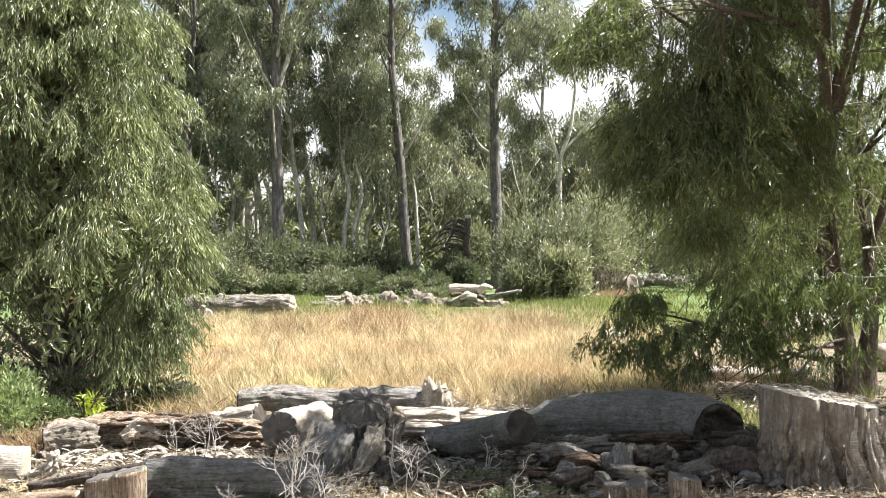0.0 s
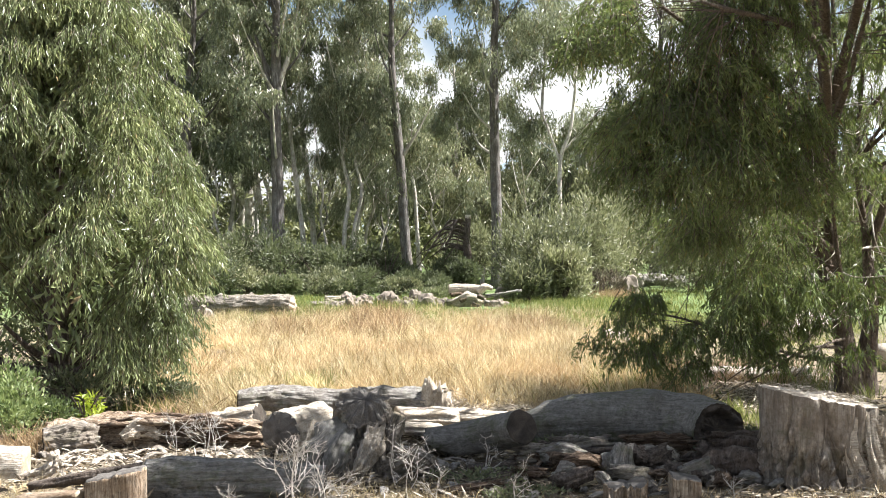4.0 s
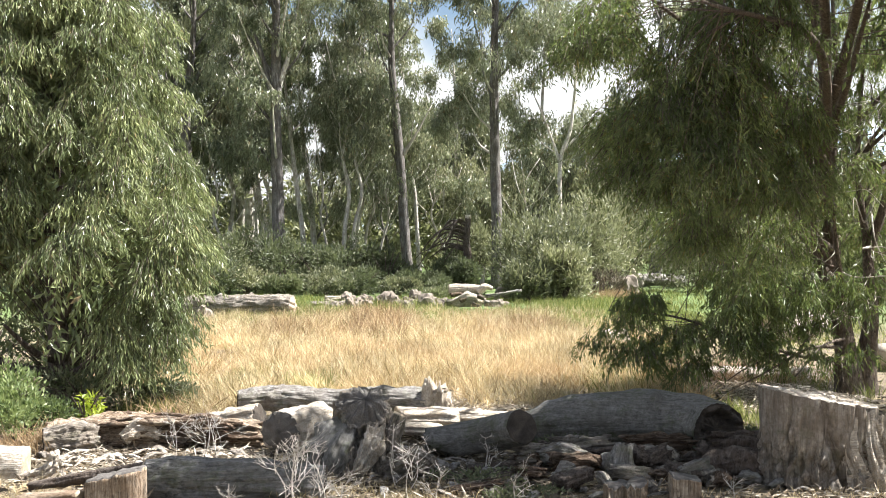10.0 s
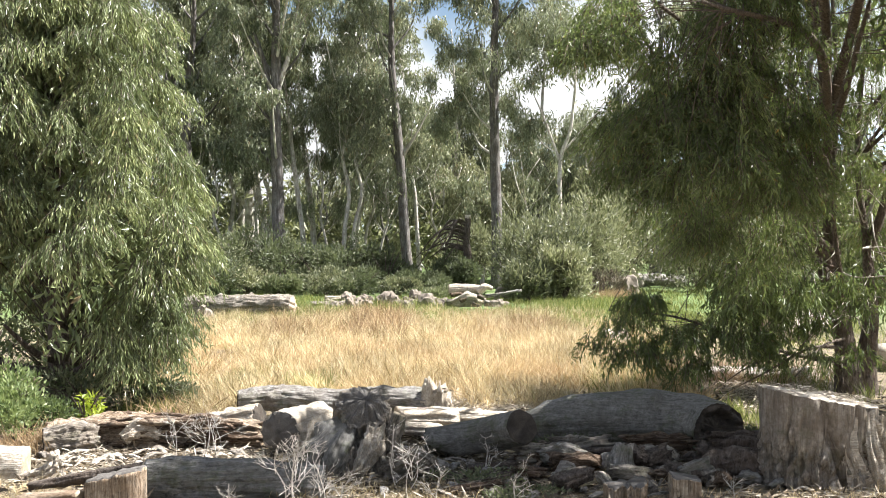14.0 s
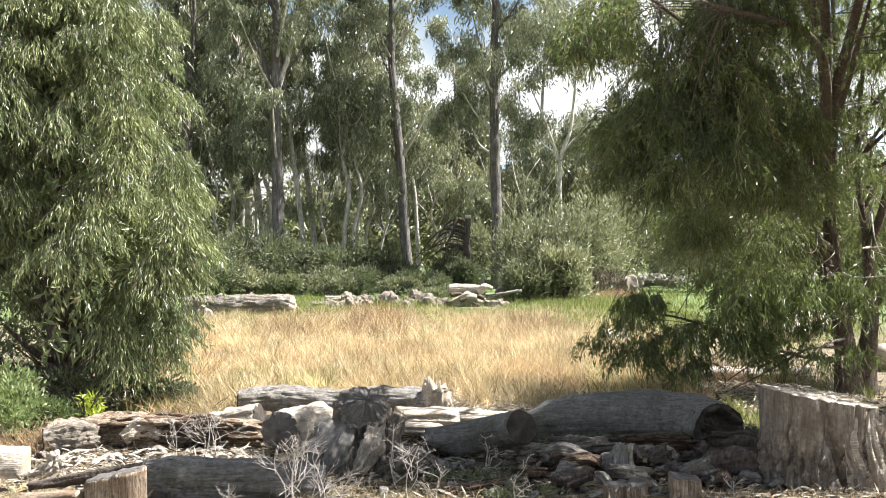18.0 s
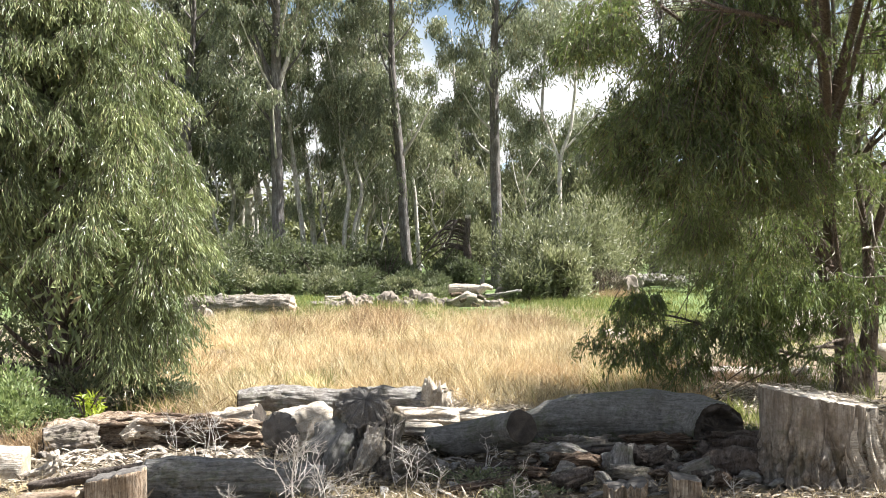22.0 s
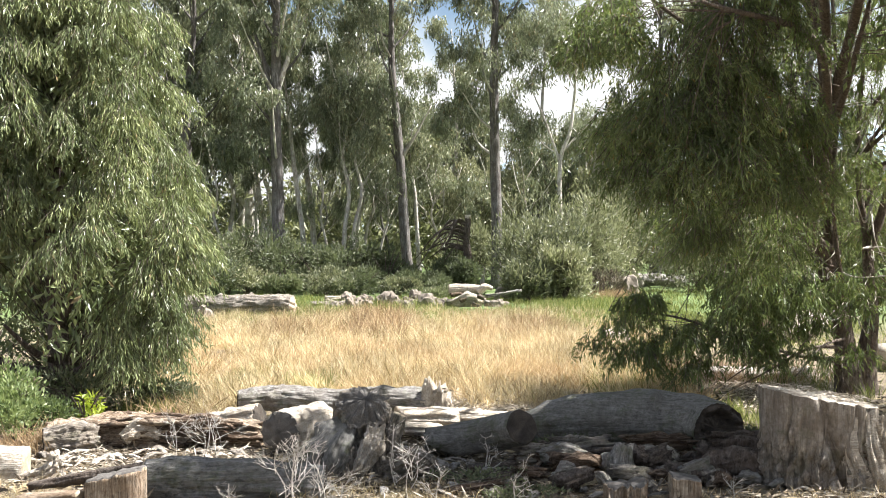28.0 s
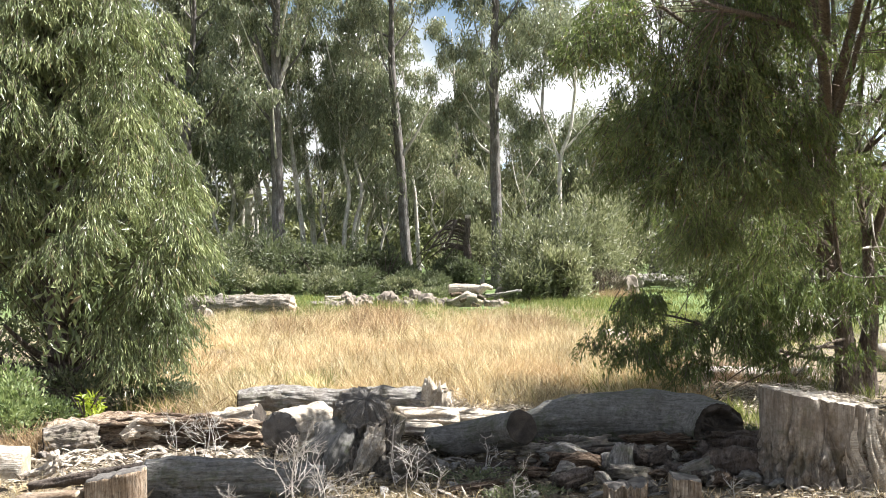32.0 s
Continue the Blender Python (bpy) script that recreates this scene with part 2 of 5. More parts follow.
LEAF_BUSH = leaf_mat("bright_bush_leaves", (0.055, 0.09, 0.032), (0.105, 0.15, 0.06), (0.19, 0.235, 0.105), (0.24, 0.31, 0.09), 0.38, 0.5)
LEAF_LIME = leaf_mat("fresh_lime_leaves", (0.10, 0.16, 0.02), (0.20, 0.28, 0.03), (0.34, 0.40, 0.06), (0.45, 0.5, 0.03), 0.45, 0.45)
LEAF_FAR = leaf_mat("far_wood_leaves", (0.038, 0.044, 0.023), (0.105, 0.116, 0.058), (0.28, 0.29, 0.155), (0.27, 0.29, 0.10), 0.30, 0.40)
STRAW = grass_mat("dry_straw", [(0.0, (0.17, 0.12, 0.06)), (0.2, (0.44, 0.345, 0.19)), (0.65, (0.76, 0.655, 0.425)), (0.85, (0.80, 0.74, 0.56)), (0.92, (0.52, 0.37, 0.20)), (1.0, (0.26, 0.28, 0.10))], blush=(0.50, 0.30, 0.15))
GREEN_GRASS = grass_mat("green_grass", [(0.0, (0.09, 0.12, 0.028)), (0.5, (0.18, 0.22, 0.06)), (0.9, (0.30, 0.32, 0.11)), (1.0, (0.44, 0.38, 0.19))])
RUST_WEED = grass_mat("rusty_dry_weed", [(0.0, (0.17, 0.11, 0.06)), (0.6, (0.38, 0.265, 0.155)), (1.0, (0.54, 0.42, 0.27))], 0.2)
CHIP = grass_mat("wood_chips", [(0.0, (0.07, 0.055, 0.04)), (0.6, (0.16, 0.135, 0.105)), (0.93, (0.42, 0.37, 0.30)), (1.0, (0.16, 0.10, 0.06))], 0.0)
PALE_CHIP = grass_mat("bleached_sunlit_chips", [(0.0, (0.20, 0.16, 0.12)), (0.4, (0.45, 0.39, 0.32)), (1.0, (0.74, 0.69, 0.61))], 0.0)
HILL = hill_mat()


# ---- mesh helpers ----
def mesh_of(name, verts, faces, smooth=True):
    me = bpy.data.meshes.new(name)
    me.from_pydata(verts, [], faces)
    if smooth:
        me.polygons.foreach_set("use_smooth", [True] * len(me.polygons))
    me.update()
    return me


def part(name, me, material, parent, label="", at=None):
    ob = new(name, me)
    if not me.materials:
        me.materials.append(material)
    ob.parent = parent
    if at is not None:
        ob.matrix_basis = at
    return tagged(ob, label)


def thing(name, at, label, category, group="", kind=""):
    ob = new(name)
    ob.empty_display_size = 0.2
    ob.matrix_basis = at
    return tagged(ob, label, category, group, kind)


def spline(pts, k):
    """Points of a smooth curve through pts, k to each span."""
    P = np.array(pts, float)
    P = np.vstack([2 * P[0] - P[1], P, 2 * P[-1] - P[-2]])
    out = []
    for i in range(1, len(P) - 2):
        a, b, c, d = P[i - 1:i + 3]
        for t in np.linspace(0, 1, k, endpoint=False):
            out.append(0.5 * (2 * b + (c - a) * t + (2 * a - 5 * b + 4 * c - d) * t * t + (3 * b - a - 3 * c + d) * t ** 3))
    out.append(P[-2])
    return np.array(out)


def frames_along(C):
    """Tangent, side and up vectors along a curve."""
    T = np.gradient(C, axis=0)
    T /= np.linalg.norm(T, axis=1)[:, None] + 1e-9
    ref = np.array((0, 0, 1.0)) if abs(T[0][2]) < 0.85 else np.array((0, 1.0, 0))
    S = []
    for t in T:
        s = np.cross(ref, t)
        s /= np.linalg.norm(s) + 1e-9
        S.append(s)
        ref = np.cross(t, s)
    S = np.array(S)
    return T, S, np.cross(T, S)


def tube(C, R, sides, rough=0.0, groove=0.0, seed=0.0, square=0.0, fray=(0, 0), flat=1.0, caps=True, slant=0.0, fiss=0.0, knots=(), gnarl=0.0):
    """Skin round a curve C of radii R: lumps (rough), lengthwise furrows (groove), a squarish section (square), splintered ends (fray)."""
    T, S, U = frames_along(C)
    n, verts, faces = len(C), [], []
    along = np.concatenate([[0], np.cumsum(np.linalg.norm(np.diff(C, axis=0), axis=1))])
    for i in range(n):
        for j in range(sides):
            a = 2 * math.pi * j / sides
            ca, sa = math.cos(a), math.sin(a)
            k = 1.0
            if square:
                k += square * (1 / max(abs(ca), abs(sa)) - 1)
            if rough:
                q = Vector((along[i] * 3.1 + seed, ca * 1.3 + seed * 0.7, sa * 1.3))
                k += rough * noise.noise(q) + rough * 0.5 * noise.noise(q * 2.7)
            if groove:
                q = Vector((along[i] * 1.4 + seed, ca * 5.5, sa * 5.5 + seed))
                k -= groove * max(0.0, noise.noise(q)) + groove * 0.5 * abs(noise.noise(q * 2.3))
            if fiss:
                q = Vector((along[i] * 2.2 + seed, ca * 10.0 + seed, sa * 10.0))
                k -= fiss * max(0.0, noise.noise(q + 0.6 * noise.noise_vector(q * 0.35)) - 0.12) * 2.2
                k += fiss * 0.35 * noise.noise(q * 2.6)
            for ka, kb, ks, kh in knots:
                away = ((along[i] - ka * along[-1]) / ks) ** 2 + ((math.acos(max(-1, min(1, math.cos(a - kb)))) * R[i]) / ks) ** 2
                k += kh * math.exp(-away)
            if gnarl:
                q = Vector(C[i] + R[i] * (ca * S[i] + sa * U[i])) + Vector((seed, 0, seed * 0.5))
                q.x *= 0.6
                k += gnarl * (noise.noise(q * 13) + 0.7 * noise.noise(q * 31) + 0.4 * noise.noise(q * 70) - 0.5 * max(0.0, abs(noise.noise(q * 9)) - 0.25))
            p = C[i] + R[i] * k * (ca * S[i] + sa * flat * U[i])
            tear = fray[0] if i < 2 else fray[1] if i > n - 3 else 0
            if tear:
                g = (noise.noise(Vector((ca * 3 + seed, sa * 3, i * 0.2))) + 0.5 * noise.noise(Vector((ca * 8 + seed, sa * 8, i * 0.2)))) * tear * R[i] * (1 if i > 2 else -1)
                p = p + T[i] * g * (1.0 if i in (0, n - 1) else 0.5)
            if slant:
                p = p + T[i] * slant * ca * R[i] * (i / (n - 1)) ** 2
            verts.append(p)
    for i in range(n - 1):
        for j in range(sides):
            a, b = i * sides + j, i * sides + (j + 1) % sides
            faces.append((a, b, b + sides, a + sides))
    if caps:
        for i, rev in ((0, True), (n - 1, False))[:1 if caps == "first" else 2]:
            c = len(verts)
            verts.append(C[i] - T[i] * R[i] * 0.05 * (1 if i else -1))
            for j in range(sides):
                a, b = i * sides + j, i * sides + (j + 1) % sides
                faces.append((c, b, a) if rev else (c, a, b))
    return np.array(verts), faces


def joined(pieces):
    V, F, o = [], [], 0
    for v, f in pieces:
        V.append(v)
        F += [tuple(i + o for i in q) for q in f]
        o += len(v)
    return np.vstack(V), F


def blades(P, D, L, W, rng, fold=0.25, sag=0.0):
    """Many thin leaves: roots P, directions D, lengths L, widths W. Four corners each, folded on the midrib."""
    n = len(P)
    D = D / (np.linalg.norm(D, axis=1)[:, None] + 1e-9)
    r = rng.normal(size=(n, 3))
    S = np.cross(D, r)
    S /= np.linalg.norm(S, axis=1)[:, None] + 1e-9
    N = np.cross(D, S)
    L, W = L[:, None], W[:, None]
    mid = P + D * L * 0.42 + N * W * fold
    tip = P + D * L + np.array((0, 0, -1.0)) * L * sag
    V = np.stack([P, mid + S * W * 0.5, tip, mid - S * W * 0.5], axis=1).reshape(-1, 3)
    return V, np.arange(4 * n).reshape(-1, 4)


def leaf_mesh(name, P, D, L, W, rng, fold=0.25, sag=0.0):
    V, F = blades(P, D, L, W, rng, fold, sag)
    return mesh_of(name, V, F, False)


# ---- ground, horizon ----
def lie(x, y):
    """Height of the ground: flat clearing with shallow humps."""
    near = max(0.0, 1 - math.hypot(x, y - 18) / 60)
    return near * (0.035 * noise.noise(Vector((x * 0.6, y * 0.6, 3.0))) + 0.02 * noise.noise(Vector((x * 1.9, y * 1.9, 7.0))))


def build_ground():
    xs = np.concatenate([-np.geomspace(3000, 12.5, 22), np.arange(-12, 12.1, 0.3), np.geomspace(12.5, 3000, 22)])
    ys = np.concatenate([-np.geomspace(3000, 3, 14), np.arange(-2, 34, 0.3), np.geomspace(35, 3400, 26)])
    V = [(x, y, lie(x, y)) for y in ys for x in xs]
    w = len(xs)
    F = [(j * w + i, j * w + i + 1, (j + 1) * w + i + 1, (j + 1) * w + i) for j in range(len(ys) - 1) for i in range(w - 1)]
    ob = new("ground", mesh_of("ground", V, F))
    ob.data.materials.append(SOIL)
    tagged(ob, "dry soil with straw, bark litter and short green grass", "ground", kind="structure")


def build_hill():
    xs = np.linspace(-1800, 1800, 140)
    ridge = [28 + 90 / (1 + math.exp((45 - x) / 35.0)) + 9 * noise.noise(Vector((x * 0.006, 0, 1))) + 4 * noise.noise(Vector((x * 0.03, 0, 4))) for x in xs]
    V, F = [], []
    for d, k in ((0, 0), (120, 0.55), (260, 1.0), (500, 0.7)):
        V += [(x, 950 + d, -2 + (h + 2) * k) for x, h in zip(xs, ridge)]
    for r in range(3):
        F += [(r * 140 + i, r * 140 + i + 1, (r + 1) * 140 + i + 1, (r + 1) * 140 + i) for i in range(139)]
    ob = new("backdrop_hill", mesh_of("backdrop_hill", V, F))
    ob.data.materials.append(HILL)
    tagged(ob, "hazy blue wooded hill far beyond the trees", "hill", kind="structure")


build_ground()
build_hill()

SWAYS = []      # (part, resting pose, arm from its root to its leaves, sway in metres, delay in seconds, own phase)


# ---- trees ----
def bough(tree, root, tip, arch, rng, leaf, strands, per, hang, length, width, spread=0.16, outward=0.25, wood=None, gain=0.0, name="bough", start=0.35, loose=0.55, dome=0.0):
    """A branch that bends over, with leafy strands hanging from it. Origin at the root, so that it sways about it."""
    root, tip = np.array(root, float), np.array(tip, float)
    mid = (root + tip) / 2 + np.array((0, 0, arch))
    C = spline([(0, 0, 0), mid - root, tip - root], 6)
    reach = np.linalg.norm(tip - root)
    R = np.linspace(min(0.005, 0.003 + 0.002 * reach), 0.002, len(C))
    V, F = tube(C, R, 5, 0.1, caps=False)
    u = rng.uniform(max(start, 1 - 0.5 / reach), 1.0, strands) * (len(C) - 1)
    i = np.minimum(u.astype(int), len(C) - 2)
    S0 = C[i] + (C[i + 1] - C[i]) * (u - i)[:, None] + rng.normal(size=(strands, 3)) * spread * np.array((1, 1, 0.6))
    out = (tip - root) * np.array((1, 1, 0))
    out = out / (np.linalg.norm(out) + 1e-6)
    D = out * outward + rng.normal(size=(strands, 3)) * 0.22 + np.array((0, 0, -1.0))
    if dome:
        q = rng.normal(size=(strands, 3))
        q[:, 2] = np.abs(q[:, 2]) * 0.8 - 0.15
        q /= np.linalg.norm(q, axis=1)[:, None]
        S0 = tip - root + q * dome * np.array((1, 1, 0.75))
        D = q * np.array((0.7, 0.7, 0.15)) + out * outward + rng.normal(size=(strands, 3)) * 0.12 + np.array((0, 0, -1.0))
    D /= np.linalg.norm(D, axis=1)[:, None]
    H = hang * rng.uniform(0.55, 1.25, strands)
    tv, tf = blades(S0, D, H, np.full(strands, 0.007), rng, 0.0)
    b = part(name, mesh_of(name, V, F), wood, tree, at=Matrix.Translation(root))
    tagged(part("twig_spray", mesh_of("twig_spray", tv, tf), wood, b), kind="stuff")
    t = np.tile(np.linspace(0.02, 1.0, per), strands) + rng.normal(size=strands * per) * 0.04
    k = np.repeat(np.arange(strands), per)
    P = S0[k] + D[k] * (H[k] * t)[:, None] + rng.normal(size=(len(k), 3)) * 0.012
    LD = D[k] * 0.6 + rng.normal(size=(len(k), 3)) * loose + np.array((0, 0, -0.45))
    n = len(k)
    me = leaf_mesh("leaves", P, LD, length * rng.uniform(0.65, 1.25, n), width * rng.uniform(0.7, 1.2, n), rng, 0.3, 0.08)
    tagged(part("foliage", me, leaf, b), kind="stuff")
    if gain:
        SWAYS.append((b, Matrix.Translation(root), Vector(tip - root) + Vector((0, 0, -0.5 * hang)), gain, rng.uniform(0, 0.4), rng.uniform(0, 6.28)))
    return b


def weeping_tree():
    rng = np.random.default_rng(11)
    bx, by = -3.8, 12.05
    tree = thing("weeping_tree", pose(bx, by, lie(bx, by)), "dense weeping evergreen tree with narrow grey-green leaves in the sun", "tree")
    C = spline([(0.02, 0, -0.1), (0.0, 0, 0.5), (-0.06, 0.05, 1.6), (0.05, 0.0, 3.2), (0.0, 0, 5.2)], 7)
    V, F = tube(C, np.interp(np.linspace(0, 1, len(C)), (0, 0.1, 1), (0.19, 0.13, 0.012)), 12, 0.12, 0.18, 5.0)
    part("trunk", mesh_of("trunk", V, F), DARK_BARK, tree)
    for a, z0, z1, ln in ((20, 0.35, 0.75, 1.1), (200, 0.3, 0.9, 1.2), (-50, 0.3, 0.62, 1.0), (255, 0.45, 0.85, 0.9), (120, 0.5, 1.4, 1.0), (300, 0.8, 1.7, 1.0), (80, 1.2, 2.2, 0.9), (190, 1.5, 2.6, 0.8)):
        dx, dy = math.cos(radians(a)) * ln, math.sin(radians(a)) * ln
        L = spline([(0, 0, z0), (dx * 0.45, dy * 0.45, z0 + (z1 - z0) * 0.25), (dx, dy, z1)], 6)
        v, f = tube(L, np.linspace(0.055, 0.015, len(L)), 8, 0.15, 0.1, a)
        part("limb", mesh_of("limb", v, f), DARK_BARK, tree)
    zs, rs = (0.0, 0.43, 0.93, 1.38, 1.77, 2.49, 2.89, 3.56, 4.0, 4.8, 5.5), (1.15, 1.29, 1.49, 1.53, 1.46, 1.375, 1.15, 1.04, 0.80, 0.45, 0.12)
    inner = []
    while len(inner) < 9000:
        z, a, u = rng.uniform(0.55, 4.9), rng.uniform(0, 2 * math.pi), rng.uniform(0.05, 0.72) ** 0.6
        if z > 1.45 or math.cos(a) > 0.1 or math.sin(a) > 0.3:
            inner.append((math.cos(a) * u * np.interp(z, zs, rs) * 0.8, math.sin(a) * u * np.interp(z, zs, rs) * 0.8, z))
    inner = np.array(inner)
    me = leaf_mesh("inner_leaves", inner, rng.normal(size=inner.shape) * 0.6 + np.array((0, 0, -0.8)), rng.uniform(0.10, 0.16, len(inner)), rng.uniform(0.03, 0.05, len(inner)), rng)
    tagged(part("inner_foliage", me, LEAF_WEEP, tree), kind="stuff")
    n = 92
    for q in range(n):
        z = 0.62 + 4.7 * ((q + rng.uniform()) / n) ** 1.1
        az = q * 2.39996 + rng.normal() * 0.3
        if math.cos(az) < 0.1 and math.sin(az) < 0.4 and z < 1.45:
            continue            # the dark hollow under the western skirt
        r = (np.interp(z - 0.22, zs, rs) - 0.15) * (rng.uniform(0.84, 1.06) if q % 4 else 0.68)
        for k in range(4):      # a hanging clump: a leading bough and three below it
            cap = rng.uniform(0.12, 0.20)
            a, rk, zk = az + rng.normal() * 0.14 / max(0.35, r), r + rng.normal() * 0.07, z + 0.12 - 0.13 * k + rng.normal() * 0.04
            tip = (rk * math.cos(a), rk * math.sin(a), max(1.02 if math.cos(a) < 0.1 else 0.40, zk))
            root = (0.1 * r * math.cos(a), 0.1 * r * math.sin(a), max(0.3, zk - 0.55 * r - 0.1))
            bough(tree, root, tip, 0.22 * r, rng, LEAF_WEEP, 42, 12, 0.27, 0.068, 0.0128, 0.085, 0.1, DARK_BARK, start=0.62, dome=cap, loose=0.36,
                  gain=(0.004 + 0.046 * min(1, max(0, z - 1.0) / 2.4)) * (0.22 + 0.78 * min(1, max(0, 0.55 - math.cos(az) * r))))
    return tree


def limb_net(tree, specs, bark):
    """Limbs as tapered tubes; returns their curve points for the boughs to spring from."""
    pts = []
    for j, (path, r0, r1, nm) in enumerate(specs):
        C = spline(path, 7)
        V, F = tube(C, r1 + (r0 - r1) * np.linspace(1, 0, len(C)) ** (1.5 if r0 > 0.1 else 1.0), 12 if r0 > 0.1 else 8, 0.12, 0.16 if r0 > 0.1 else 0.08, j * 3.7)
        part(nm, mesh_of(nm, V, F), bark, tree)
        pts.append(C)
    return np.vstack(pts)


def shade_tree():
    rng = np.random.default_rng(23)
    bx, by = 4.40, 13.0
    tree = thing("shade_tree", pose(bx, by, lie(bx, by)), "broad evergreen tree with two brown stems and drooping olive leaves", "tree")
    pts = limb_net(tree, [
        ([(-0.06, 0, -0.1), (-0.08, 0, 0.35), (-0.16, 0, 0.85), (-0.27, 0, 1.6), (-0.25, 0, 2.4), (-0.20, 0, 3.3), (-0.3, 0.1, 5.6)], 0.18, 0.015, "stem"),
        ([(0.12, 0.05, -0.1), (0.14, 0.05, 0.4), (0.19, 0.05, 0.85), (0.16, 0.1, 1.6), (0.10, 0.2, 2.8), (0.4, 0.3, 5.6)], 0.155, 0.015, "stem"),
        ([(-0.14, 0, 0.75), (-0.40, -0.1, 1.4), (-0.72, -0.15, 1.95), (-0.95, -0.2, 2.75), (-1.15, -0.3, 3.5), (-1.2, -0.4, 4.4)], 0.085, 0.02, "limb"),
        ([(0.17, 0.1, 1.5), (0.35, 0.0, 2.2), (0.42, 0.0, 3.2), (0.6, 0.0, 4.6)], 0.06, 0.012, "limb"),
        ([(-0.14, 0, 1.1), (-0.55, -0.2, 1.8), (-0.9, -0.4, 2.6), (-1.5, -0.7, 3.7)], 0.07, 0.015, "limb"),
        ([(-0.28, 0, 2.2), (-0.75, -0.1, 2.9), (-1.5, -0.2, 3.8), (-2.5, -0.5, 4.9)], 0.07, 0.012, "limb"),
        ([(-0.3, 0, 2.4), (-0.5, -0.5, 3.2), (-0.9, -1.3, 4.4)], 0.06, 0.012, "limb"),
        ([(0.15, 0.2, 2.6), (0.7, -0.4, 3.6), (1.3, -1.0, 4.8)], 0.022, 0.008, "limb"),
        ([(0.15, 0.15, 2.0), (0.8, 0.5, 3.0), (1.8, 0.8, 4.2)], 0.022, 0.008, "limb"),
        ([(-0.04, 0, 0.35), (-0.6, -0.25, 0.42), (-1.3, -0.4, 0.62), (-2.0, -0.45, 0.85), (-2.7, -0.5, 0.92)], 0.030, 0.006, "limb"),
        ([(-0.1, 0, 0.8), (-0.5, -0.5, 0.95), (-1.1, -0.9, 1.25)], 0.045, 0.010, "limb"),
        ([(-0.35, 0, 2.9), (-1.0, 0.4, 3.3), (-2.0, 0.5, 3.1)], 0.055, 0.012, "limb"),
        ([(-0.4, 0.05, 4.0), (-1.0, -0.6, 4.6), (-2.2, -0.9, 5.2)], 0.06, 0.012, "limb"),
        ([(-0.4, 0.05, 3.7), (-0.7, -1.2, 4.7), (-1.1, -2.7, 5.3)], 0.07, 0.012, "limb"),
        ([(-0.1, -0.05, 0.5), (-0.6, -0.4, 0.52), (-1.1, -0.6, 0.30), (-1.5, -0.7, 0.12)], 0.022, 0.005, "limb"),
        ([(-0.1, -0.05, 0.6), (-0.5, -0.5, 0.55), (-0.9, -0.9, 0.28)], 0.020, 0.005, "limb"),
        ([(-0.8, -0.3, 0.45), (-1.2, -0.4, 0.35), (-1.6, -0.6, 0.14)], 0.016, 0.004, "limb"),
        ([(-0.1, -0.05, 0.75), (-0.4, -0.4, 0.85), (-0.8, -0.7, 0.55)], 0.020, 0.005, "limb"),
        ([(-0.1, 0, 0.4), (-0.3, -0.5, 0.42), (-0.45, -1.0, 0.2)], 0.018, 0.004, "limb"),
        ([(-0.3, 0, 2.4), (-1.1, -1.2, 3.0), (-2.8, -3.0, 3.7)], 0.07, 0.012, "limb"),
        ([(-0.25, 0, 2.0), (-0.9, -1.2, 2.3), (-2.2, -2.9, 2.6)], 0.06, 0.012, "limb"),
        ([(-0.3, 0, 2.7), (-0.5, -1.3, 3.2), (-0.9, -3.0, 3.6)], 0.06, 0.012, "limb"),
        ([(-0.3, 0, 2.9), (-0.6, -2.0, 4.0), (-1.4, -4.4, 4.3)], 0.07, 0.012, "limb"),
        ([(0.15, 0.1, 2.6), (0.5, -1.6, 3.4), (0.1, -4.2, 4.2)], 0.022, 0.008, "limb"),
        ([(0.15, 0.1, 2.2), (0.9, -1.6, 2.7), (0.5, -3.6, 3.0)], 0.022, 0.008, "limb"),
        ([(-0.3, 0, 2.9), (-1.2, -2.4, 4.2), (-3.2, -5.4, 4.1)], 0.07, 0.012, "limb"),
        ([(-0.3, 0, 2.6), (-1.2, -2.6, 3.3), (-2.7, -5.0, 3.2)], 0.06, 0.012, "limb"),
        ([(-0.2, -0.05, 1.5), (-0.6, -0.3, 1.75), (-1.2, -0.6, 2.3), (-1.5, -0.8, 2.9)], 0.05, 0.010, "limb"),
        ([(-0.1, 0, 1.0), (-0.35, -0.5, 1.5), (-0.55, -0.9, 2.3)], 0.04, 0.010, "limb"),
        ([(0.15, 0.1, 3.0), (1.2, -1.0, 4.6), (2.0, -3.0, 5.4)], 0.022, 0.008, "limb"),
        ([(0.3, 0.2, 3.5), (0.4, -1.2, 5.2), (-0.9, -2.6, 6.3)], 0.07, 0.012, "limb"),
        ([(-0.3, 0.05, 3.6), (-1.2, -1.2, 5.4), (-2.4, -2.6, 6.2)], 0.07, 0.012, "limb"),
        ([(0.2, 0.1, 2.4), (1.4, -2.0, 3.2), (1.6, -4.4, 3.9)], 0.022, 0.008, "limb"),
    ], TREE_BARK)
    for q in range(90):
        z = rng.uniform(0.8, 4.2)
        a, ln = rng.uniform(2.6, 5.4), rng.uniform(0.35, 1.0)
        o = np.array((-0.02 - 0.12 * z if q % 2 else 0.17, 0.0, z))
        e = o + np.array((math.cos(a) * ln, math.sin(a) * ln, rng.uniform(-0.8, 0.45)))
        C = spline([o, (2 * o + e) / 3 + rng.normal(size=3) * 0.10, (o + 2 * e) / 3 + rng.normal(size=3) * 0.10, e], 5)
        V, F = tube(C, np.linspace(rng.uniform(0.005, 0.012), 0.003, len(C)), 6, 0.1)
